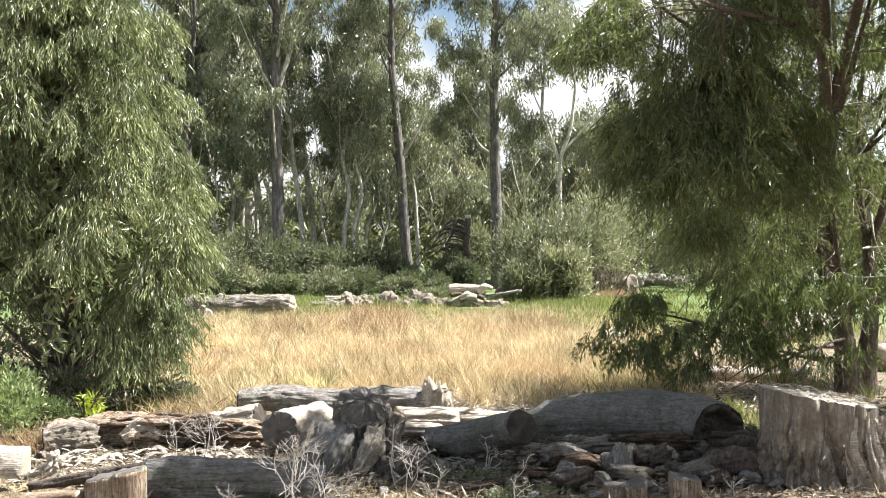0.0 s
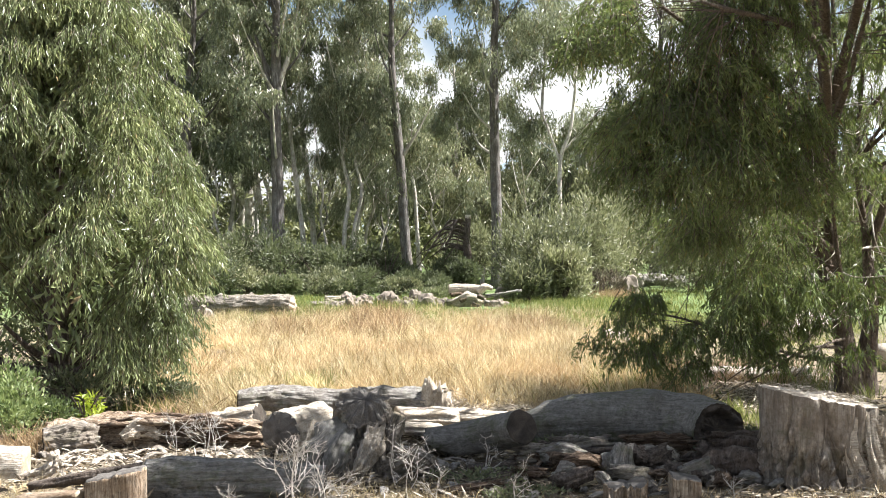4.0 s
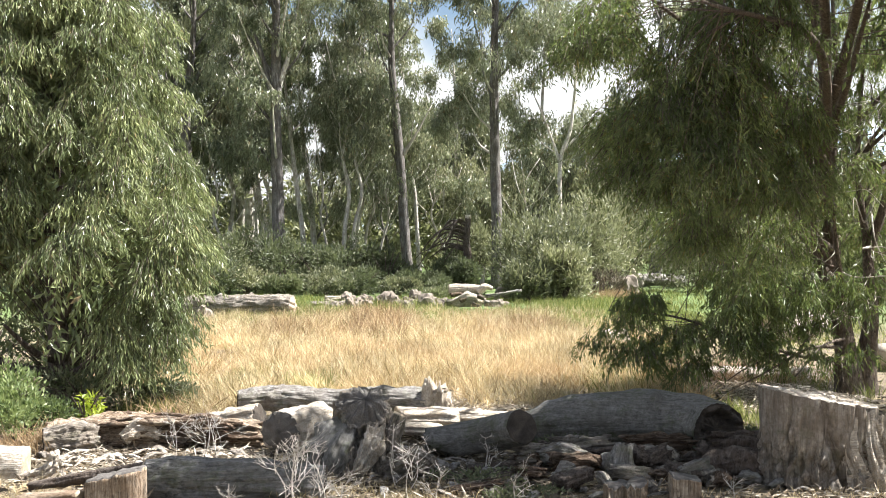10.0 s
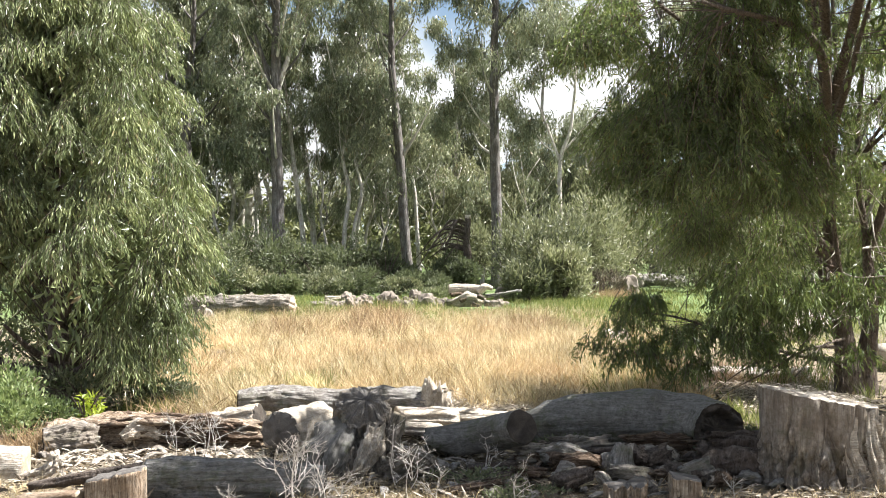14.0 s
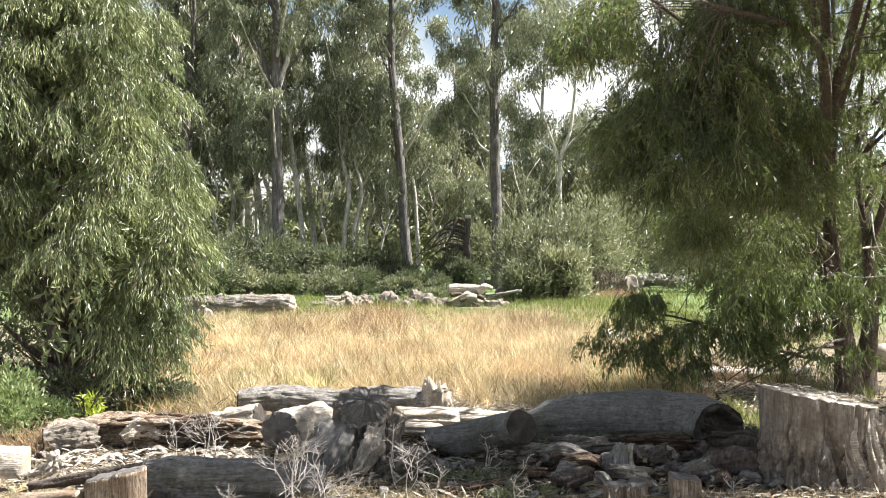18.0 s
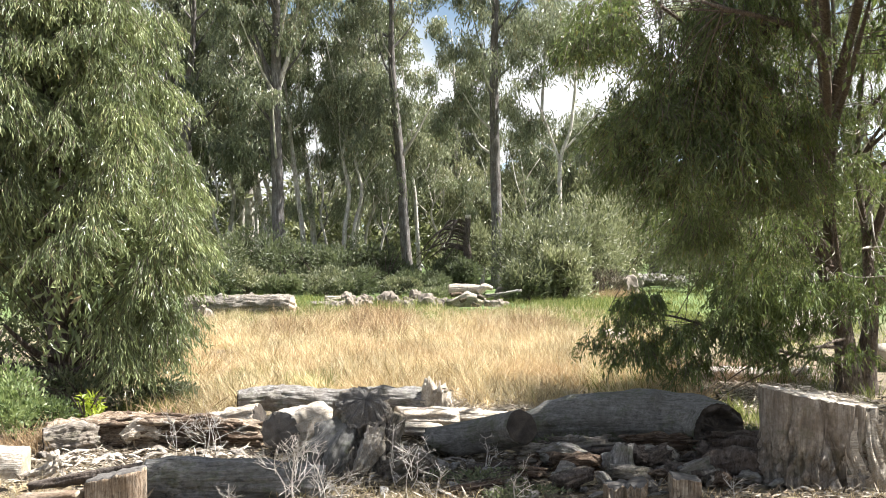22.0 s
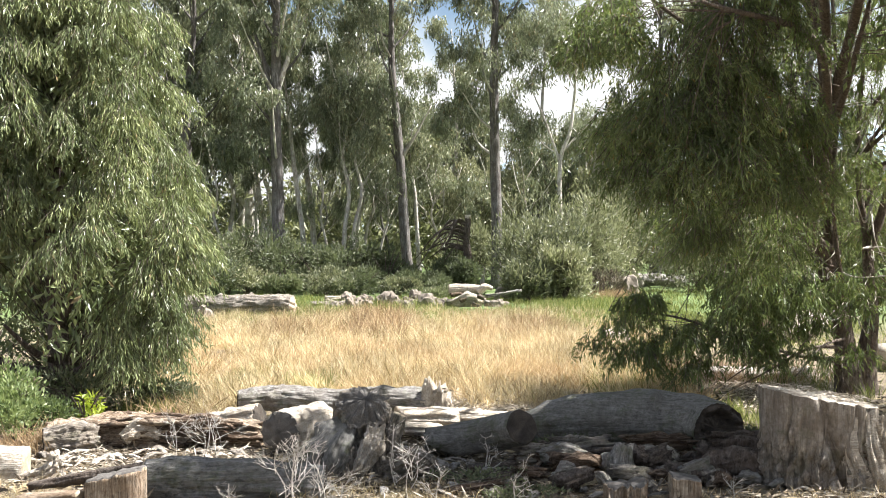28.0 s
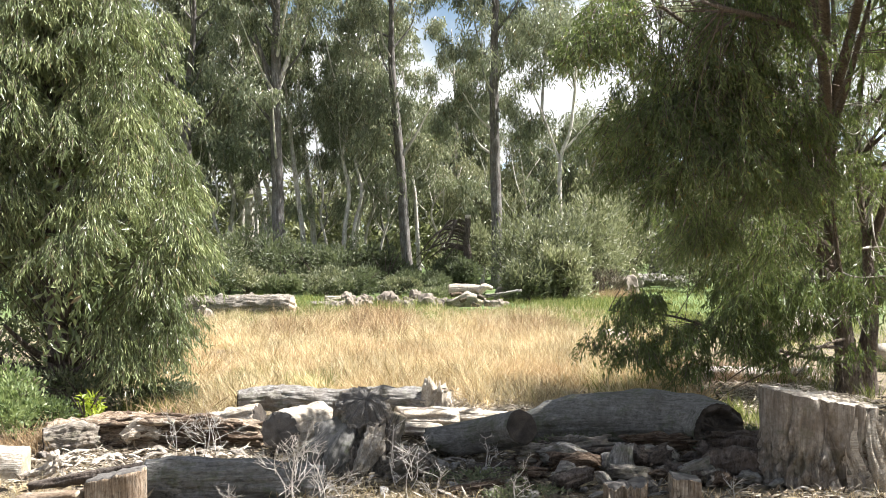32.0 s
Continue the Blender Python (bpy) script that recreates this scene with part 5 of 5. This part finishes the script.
    timber("knotted_chunk", [(0.74, 8.0, 0.05), (0.82, 7.96, 0.09), (0.91, 7.95, 0.06)], [0.04, 0.065, 0.045], GREY_WOOD, "small gnarled silver chunk before the rubble", "log", (None, None), 48, 14, 0.4, 0.3, fray=0.8, seed=25, fiss=0.2, gnarl=0.5)
    rub = np.random.default_rng(19)
    for j in range(46):
        x, y = rub.uniform(0.55, 2.05), rub.uniform(7.75, 8.95)
        a, ln, r = rub.uniform(0, 6.28), rub.uniform(0.05, 0.2), rub.uniform(0.03, 0.075)
        c, q, up = math.cos(a) * ln, math.sin(a) * ln * 0.6, rub.uniform(-0.03, 0.09)
        timber("broken_chunk", [(x, y, r * 0.7), (x + c * 0.5, y + q * 0.5, r * 0.9 + up * 0.6), (x + c, y + q, r * 0.6 + max(0, up))], [r * 0.7, r, r * 0.5], (GREY_WOOD, DARK_BARK, PALE_WOOD, BROWN_WOOD, STUMP_WOOD)[j % 5],
               ("small torn chunk of grey timber in the rubble", "small dark bark chunk in the rubble", "small bleached chunk in the rubble", "small rotten brown chunk in the rubble", "small weathered chunk in the rubble")[j % 5], "log", (None, None), 26, 8, 0.6, 0.4, 0.2, 1.2, rub.uniform(0.5, 0.9), seed=200 + j * 1.3, fiss=0.2, gnarl=0.6, group="rubble of broken timber")
    # splinters and curls of bark; sun west and shade east put into their colours
    rng = np.random.default_rng(3)
    for j in range(120):
        x, y = rng.uniform(-3.2, -1.35), rng.uniform(8.0, 9.15)
        if j > 70:
            x, y = rng.uniform(-0.5, 2.2), rng.uniform(7.4, 8.9)
        a, ln, thick = rng.uniform(0, 180), rng.uniform(0.06, 0.28), rng.uniform(0.25, 1.25)
        c, s = math.cos(radians(a)) * ln, math.sin(radians(a)) * ln
        timber("splinter", [(x, y, 0.02 + lie(x, y)), (x + c * 0.5, y + s * 0.4, 0.05 + lie(x, y)), (x + c, y + s, 0.03 + lie(x, y))], [0.02 * thick, 0.032 * thick, 0.015 * thick], (PALE_WOOD if j % 3 else STUMP_WOOD) if j <= 70 else (STUMP_WOOD if j % 2 else GREY_WOOD),
               "curled splinter of bark, coloured paler in sun and darker in shade", "splinter", (None, None), 12, 6, 0.7, 0.3, 0.3, 2.0, 0.45, seed=60 + j, gnarl=0.7, group="splinters on the ground", skin="bark")
    for j in range(26):     # litter caught on the great stump
        x, y = rng.uniform(2.16, 2.78), rng.uniform(7.90, 8.20)
        z = 0.60 - 0.165 * (x - 2.50)
        a, ln = rng.uniform(-70, 70), rng.uniform(0.08, 0.24)
        c, q = math.cos(radians(a)) * ln, math.sin(radians(a)) * ln
        timber("splinter", [(x, y, z), (x + c * 0.5, y + q * 0.5, z + 0.015), (x + c, y + q, z - 0.2 * c + 0.005)], [0.0015, 0.003, 0.001], PALE_WOOD, "pale dry stick lying on the great stump", "splinter", (None, None), 6, 4, 0.4, 0.2, seed=400 + j, group="sticks on the great stump", skin="bark")
    # far side of the meadow
    timber("far_log", [(-5.6, 26.3, 0.22), (-4.3, 26.2, 0.24), (-3.22, 26.0, 0.24)], [0.22, 0.24, 0.26], STUMP_WOOD, "thick grey log across the meadow with a reddish sawn end", "log", (None, RED_END), 64, 24, 0.10, 0.15, seed=101, fiss=0.14, knots=14, gnarl=0.10, fuzz=0.05)
    timber("white_log", [(0.15, 30.7, 0.43), (0.5, 30.7, 0.45), (0.93, 30.7, 0.44)], [0.12, 0.125, 0.10], PALE_WOOD, "bleached white log piled over rocks", "log", (PALE_END, None), 40, 12, 0.16, 0.2, fray=0.5, seed=103, fiss=0.15)
    timber("white_log", [(0.25, 30.3, 0.10), (0.62, 30.2, 0.19), (0.98, 30.3, 0.12)], [0.10, 0.20, 0.09], PALE_WOOD, "broken bleached stump with hollows", "stump", (None, None), 48, 14, 0.6, 0.7, fray=0.8, seed=104, fiss=0.3)
    timber("white_log", [(0.90, 30.5, 0.36), (1.04, 30.45, 0.50), (1.24, 30.5, 0.46)], [0.10, 0.09, 0.05], PALE_WOOD, "curved bleached branch on the pile", "branch", (None, None), 18, 8, 0.3, 0.2, seed=105)
    for j, (x, y, z, ln, r) in enumerate(((1.05, 30.4, 0.08, 0.5, 0.10), (0.1, 30.6, 0.1, 0.4, 0.09), (1.1, 30.9, 0.25, 0.9, 0.05), (0.45, 30.9, 0.2, 0.6, 0.12))):
        timber("broken_chunk", [(x, y, z), (x + ln, y + 0.2 * (-1) ** j, z + 0.1 * (j % 3 - 1) + 0.03)], [r, r * 0.7], STUMP_WOOD if j % 2 else GREY_WOOD, "broken grey-brown piece in the timber pile", "log", (None, None), 26, 8, 0.5, 0.4, fray=1.0, seed=130 + j, fiss=0.25)
    # Added dark pieces stand in for the shaded hollows of the pile.
    for j, (x, y, z, ln, r) in enumerate(((0.42, 29.98, 0.16, 0.14, 0.06), (0.72, 29.98, 0.10, 0.18, 0.05), (0.2, 30.1, 0.30, 0.25, 0.05), (0.86, 30.05, 0.28, 0.16, 0.06), (-0.45, 31.0, 0.06, 0.3, 0.06), (-1.05, 30.9, 0.05, 0.25, 0.07))):
        timber("broken_chunk", [(x, y, z), (x + ln, y + 0.04, z + 0.05 * (-1) ** j)], [r, r * 0.7], DARK_BARK if j % 2 else BROWN_WOOD, "dark piece standing in for shaded hollows of the timber pile", "log", (None, None), 20, 6, 0.6, 0.4, fray=1.2, seed=150 + j, fiss=0.3)
    timber("low_log", [(-3.3, 30.4, 0.05), (-2.6, 30.4, 0.06), (-2.0, 30.5, 0.06)], [0.08, 0.10, 0.08], STUMP_WOOD, "low brown log half hidden in the grass", "log", (None, None), 24, 10, 0.4, 0.4, fray=0.6, seed=106, fiss=0.3)
    timber("low_log", [(-3.05, 31.6, 0.15), (-2.6, 31.6, 0.17)], [0.08, 0.05], PALE_WOOD, "bleached piece of timber by the shrubs", "log", (None, None), 20, 8, 0.5, 0.4, fray=0.9, seed=107)
    timber("fallen_log", [(5.6, 40, 0.3), (6.6, 41, 0.35), (8.2, 41.5, 0.3)], [0.22, 0.24, 0.2], GREY_WOOD, "grey fallen log beyond the shade tree", "log", (None, None), 18, 8, 0.15, 0.2, seed=108)
    timber("split_branch", [(6.55, 40.2, 0.2), (6.3, 40.0, 0.55), (6.1, 39.9, 0.95)], [0.14, 0.1, 0.02], PALE_WOOD, "bleached splinter standing up from the log", "branch", (None, None), 12, 8, 0.2, 0.1, seed=109)
    timber("fallen_log", [(2.0, 14.2, 0.05), (3.0, 14.0, 0.08), (4.2, 13.9, 0.08)], [0.08, 0.1, 0.1], PALE_WOOD, "pale log lying behind the shade tree's low branches", "log", (None, None), 20, 10, 0.15, 0.2, fray=0.5, seed=110)
    timber("white_log", [(2.35, 17.8, 0.14), (2.7, 18, 0.18)], [0.2, 0.14], PALE_WOOD, "bleached stump behind the low branches", "stump", (None, None), 18, 8, 0.3, 0.3, fray=0.6, seed=111)
    timber("white_log", [(5.2, 19.5, 0.2), (6.2, 20, 0.3)], [0.26, 0.22], PALE_WOOD, "bleached log beyond the shade tree", "log", (PALE_END, None), 18, 8, 0.2, 0.2, seed=112)
    timber("white_log", [(5.5, 15.4, 0.16), (6.6, 15.2, 0.2)], [0.17, 0.16], PALE_WOOD, "bleached log beyond the shade tree", "log", (PALE_END, None), 18, 8, 0.2, 0.2, seed=113)


def rock(x, y, w, h, seed, label="weathered brown-grey rock in the grass"):
    bm = bmesh.new()
    bmesh.ops.create_icosphere(bm, subdivisions=3, radius=1)
    for v in bm.verts:
        q = v.co.copy()
        v.co *= 1 + 0.5 * noise.noise(q * 1.3 + Vector((seed, 0, 0))) + 0.22 * noise.noise(q * 2.9 + Vector((0, seed, 0))) + 0.08 * noise.noise(q * 7)
        v.co.z = max(v.co.z, -0.45)
        v.co = Vector((v.co.x * w / 2, v.co.y * w / 2.6, (v.co.z + 0.42) * h / 1.42))
    ob = new("rock", bpy.data.meshes.new("rock"))
    bm.to_mesh(ob.data)
    bm.free()
    ob.data.materials.append(ROCK)
    ob.matrix_basis = pose(x, y, lie(x, y) - 0.02, 0, 0, seed * 37)
    tagged(ob, label, "rock", "rocks at the far side of the meadow")


def build_rocks():
    for j, (x, y, w, h) in enumerate(((-1.5, 31.0, 0.58, 0.38), (-1.2, 31.3, 0.4, 0.22), (-0.72, 31.8, 0.5, 0.46), (-0.95, 31.4, 0.42, 0.26), (-0.3, 31.2, 0.52, 0.3), (-0.05, 31.0, 0.36, 0.2), (-0.9, 29.6, 0.44, 0.24), (-0.25, 30.2, 0.34, 0.14),
                                      (0.05, 30.9, 0.3, 0.18), (1.4, 30.4, 0.5, 0.26), (-2.9, 30.2, 0.36, 0.14), (-2.5, 30.0, 0.34, 0.15), (-2.1, 30.5, 0.3, 0.16), (-3.2, 30.6, 0.4, 0.12), (-1.9, 31.2, 0.3, 0.18), (1.6, 33, 0.6, 0.5), (-4.75, 24.2, 0.5, 0.45), (5.6, 37, 0.8, 0.7))):
        rock(x, y, w * 0.85, h * 0.85, j + 1)
    rng = np.random.default_rng(71)
    for j in range(30):
        w = rng.uniform(0.2, 0.5)
        rock(rng.uniform(-3.0, 0.15), rng.uniform(30.0, 32.2), w, w * rng.uniform(0.45, 0.8), 40 + j, "small weathered rock in the grass")


build_timber()
build_rocks()


# ---- meadow, weeds and litter ----
def tufts(name, label, mat, zones, rng, height, width, lean, category="grass"):
    """Grass blades rooted in rectangles (x0, x1, y0, y1, number), thinner at their rims."""
    X, Y, A, T = [], [], [], []
    for x0, x1, y0, y1, n in zones:
        m = max(1, n // 24)
        k = rng.integers(m, size=n)
        X.append(rng.uniform(x0, x1, m)[k] + rng.normal(size=n) * 0.075)
        Y.append(rng.uniform(y0, y1, m)[k] + rng.normal(size=n) * 0.075)
        T.append(rng.uniform(0.65, 1.3, m)[k])
        A.append((rng.normal(size=(m, 2)) * lean * 0.7)[k])
    X, Y, A, T = np.concatenate(X), np.concatenate(Y), np.vstack(A), np.concatenate(T)
    patch = np.array([noise.noise(Vector((a * 0.55, b * 0.3, 1.7))) + 0.6 * noise.noise(Vector((a * 1.7, b * 1.2, 9))) for a, b in zip(X, Y)])
    keep = patch > rng.uniform(-0.9, 0.1, len(X))
    X, Y, A, T, patch = X[keep], Y[keep], A[keep], T[keep], patch[keep]
    n = len(X)
    P = np.stack([X, Y, np.zeros(n) - 0.01], axis=1)
    D = np.stack([A[:, 0] + rng.normal(-0.05, lean, n), A[:, 1] + rng.normal(0, lean, n), np.ones(n)], axis=1)
    L = rng.uniform(height[0], height[1], n) * (1 + 0.45 * patch) * T
    ob = new(name, leaf_mesh(name, P, D, L, rng.uniform(width[0], width[1], n), rng, 0.1, 0.20))
    ob.data.materials.append(mat)
    return tagged(ob, label, category, kind="stuff")


def build_grass():
    rng = np.random.default_rng(8)
    tufts("meadow_grass", "tall dry golden grass filling the clearing", STRAW, [(-3.9, 2.4, 13.4, 19, 120000), (-4.7, 3.5, 18, 24.5, 76000), (-5, 3.4, 24.5, 26.5, 7000), (-3.2, 0, 12.2, 13.8, 6000), (0.2, 2.6, 11.6, 14, 9000), (-2.35, -1.7, 11.0, 13.4, 4500)], rng, (0.14, 0.46), (0.003, 0.0075), 0.46)
    tufts("green_grass", "short green grass at the rim of the clearing", GREEN_GRASS, [(-5.5, 5.5, 23.5, 34, 44000), (3, 8, 17, 30, 12000), (3.5, 13, 30, 42, 12000), (-2.45, -1.95, 13.0, 15.0, 2600), (-4, 3, 14, 26, 7000), (-1.6, -1.15, 12.5, 13.4, 2000), (1.6, 2.6, 12.6, 14.5, 3000), (2.2, 2.9, 9.8, 11.6, 700), (1.9, 3.4, 17, 26, 11000), (-4.5, 3, 22.6, 27, 28000), (-3.0, -2.5, 11.2, 12.5, 2200), (3.3, 6, 11.5, 16, 900)], rng, (0.10, 0.30), (0.005, 0.011), 0.3)
    tufts("rust_weeds", "rusty dead weeds between logs and grass", RUST_WEED, [(-3.3, -2.85, 9.0, 10.0, 1600), (2.2, 4.6, 13.6, 16, 3500), (-2.7, -1.9, 10.4, 11.6, 350), (4.3, 5.6, 34, 36, 2500), (-2.0, -1.0, 24, 26.5, 2500), (-3.4, 2.2, 14, 23, 12000)], rng, (0.16, 0.42), (0.003, 0.007), 0.45, "weeds")
    tufts("tall_rust_grass", "tall reddish seeding grass in the meadow", RUST_WEED, [(-1.6, -0.6, 19.0, 23.5, 2600), (-2.8, -2.0, 19, 22, 900), (0.7, 2.0, 19, 23, 1500)], rng, (0.32, 0.70), (0.003, 0.007), 0.35)
    tufts("dry_weeds", "thin dry weeds in front of the logs", STRAW, [(-0.95, 0.1, 7.1, 7.9, 2600), (-2.4, -0.4, 8.2, 9.0, 600), (1.6, 3.2, 7.2, 7.8, 900), (-3.2, -2.2, 7.4, 8.2, 700), (0.1, 1.6, 7.4, 8.4, 350)], rng, (0.05, 0.15), (0.002, 0.004), 0.5, "weeds")
    n = 16000
    X = np.concatenate([rng.uniform(-3.6, 3.6, n // 2), rng.uniform(-3.3, 0.6, n // 4), rng.uniform(0.5, 5, n - n // 2 - n // 4)])
    Y = np.concatenate([rng.uniform(7.0, 10.5, n // 2), rng.uniform(7.8, 11, n // 4), rng.uniform(10, 15, n - n // 2 - n // 4)])
    P = np.stack([X, Y, np.array([lie(a, b) for a, b in zip(X, Y)]) + rng.uniform(0.0, 0.03, n)], axis=1)
    D = rng.normal(size=(n, 3)) * np.array((1, 1, 0.22))
    ob = new("wood_litter", leaf_mesh("wood_litter", P, D, rng.uniform(0.03, 0.12, n), rng.uniform(0.006, 0.03, n), rng))
    ob.data.materials.append(CHIP)
    tagged(ob, "bark chips, splinters and dead leaves on the soil", "litter", kind="stuff")


# Bleached litter, thickest where it puts sunlight into the colour of the soil.
def pale_litter():
    rng = np.random.default_rng(61)
    X, Y = [], []
    for x0, x1, y0, y1, n in ((-0.5, 1.4, 9.9, 12.8, 6500), (-3.2, -1.0, 8.0, 9.2, 3600), (2.2, 4.8, 13.4, 15.6, 6000), (1.9, 4.3, 11.6, 13.6, 4500), (-0.9, 0.4, 7.2, 8.0, 500), (2.2, 3.4, 7.2, 7.8, 500)):
        X.append(rng.uniform(x0, x1, n))
        Y.append(rng.uniform(y0, y1, n))
    X, Y = np.concatenate(X), np.concatenate(Y)
    n = len(X)
    P = np.stack([X, Y, np.array([lie(a, b) for a, b in zip(X, Y)]) + rng.uniform(0.005, 0.04, n)], axis=1)
    D = rng.normal(size=(n, 3)) * np.array((1, 0.6, 0.25))
    ob = new("pale_litter", leaf_mesh("pale_litter", P, D, rng.uniform(0.02, 0.13, n) * rng.uniform(0.4, 1.2, n), rng.uniform(0.004, 0.015, n), rng))
    ob.data.materials.append(PALE_CHIP)
    tagged(ob, "bleached bark flakes and dry sticks strewn thicker on sunlit soil", "litter", kind="stuff")


def dead_plant(x, y, h, seed, label):
    """A leafless pale weed: a stem with forked side twigs."""
    rng = np.random.default_rng(seed)
    ob = thing("dead_weed", pose(x, y, lie(x, y) - 0.02), label, "weed", "dead weeds before the logs")

    fine = []

    def grow(p, d, ln, r, depth):
        e = p + d * ln + rng.normal(size=3) * 0.06 * ln
        C = spline([p, (p + e) / 2 + rng.normal(size=3) * 0.07 * ln, e], 4)
        skin = tube(C, np.linspace(r, r * 0.6, len(C)), 5 if depth else 3, 0.1, caps=False)
        if depth:
            nm = "stem" if depth == 3 else "twig"
            part(nm, mesh_of(nm, *skin), TWIG, ob)
            for t in rng.uniform(0.2, 1.0, (0, 4, 3, 5)[depth]):
                nd = d + rng.normal(size=3) * np.array((0.9, 0.5, 0.35))
                grow(p + (e - p) * t, nd / np.linalg.norm(nd), ln * rng.uniform(0.35, 0.7), r * 0.62, depth - 1)
        else:
            fine.append(skin)

    grow(np.zeros(3), np.array((rng.normal() * 0.08, rng.normal() * 0.08, 1.0)), h, 0.0048, 3)
    tagged(part("twig_spray", mesh_of("twig_spray", *joined(fine)), TWIG, ob), kind="stuff")


def build_weeds():
    for j, (x, y, h) in enumerate(((-0.86, 7.15, 0.40), (-0.83, 7.18, 0.36), (-0.95, 7.2, 0.3), (-0.72, 7.25, 0.3), (-1.25, 7.2, 0.2), (-0.22, 7.5, 0.36), (-0.3, 7.9, 0.28), (0.45, 7.4, 0.22), (-1.9, 8.6, 0.3), (-1.6, 8.7, 0.3), (-1.75, 8.9, 0.34), (0.3, 8.3, 0.22), (-0.05, 7.4, 0.2), (-0.6, 7.3, 0.2), (1.75, 7.3, 0.16))):
        dead_plant(x, y, h, 300 + j, "leafless pale dead weed before the logs")


build_grass()
pale_litter()
build_weeds()


# ---- wind ----
# Sideways push of the wind, every half second from 0 s: a lull from 5 to 17 s, gusts after it.
GUST = (1.9, 2.2, 1.4, 0.8, 0.4, -0.3, -0.6, 0.5, 0.3, -0.2, -0.5, -0.4, -0.7, -0.7, -0.1, -0.7, -0.9, -0.7, -0.4, -0.6, -0.3, 0.2, -0.1, 0.2, 0.4, 0.0, 0.2, 0.2, 0.4, 0.2,
        -0.2, 0.3, 0.1, 0.2, 0.5, -0.1, -1.0, -0.9, -0.4, 0.8, -0.1, -2.6, -1.2, 1.0, -0.6, -1.8, -0.6, 0.4, -1.6, -1.0, 2.2, 0.0, -1.2, 0.6, 1.4, 0.2, 0.8, -1.4, -1.6, -1.3, 0.3, -1.1, -0.6, 0.9, 1.1)


def wind(t):
    return float(np.interp(t, np.arange(65) * 0.5, GUST))


def motions():
    for ob, rest, arm, gain, delay, phase in SWAYS:
        side = arm.cross(Vector((1, 0, 0)))
        nod = arm.cross(Vector((0, 0, 1)))
        side = side.normalized() if side.length > 0.15 * arm.length else nod.normalized()
        reach, rows = max(arm.length, 0.4), []
        for k in range(65):
            t = k * 0.5
            w = wind(t - delay)
            stir = 0.3 + 0.3 * abs(w)
            a = gain / reach * (w + stir * math.sin(2.1 * t + phase))
            b = gain / reach * 0.45 * stir * math.sin(2.7 * t + phase * 1.7)
            rows.append((t, rest @ Matrix.Rotation(a, 4, side) @ Matrix.Rotation(b, 4, nod if nod.length > 1e-3 else Vector((1, 0, 0)))))
        walk(ob, rows)


motions()
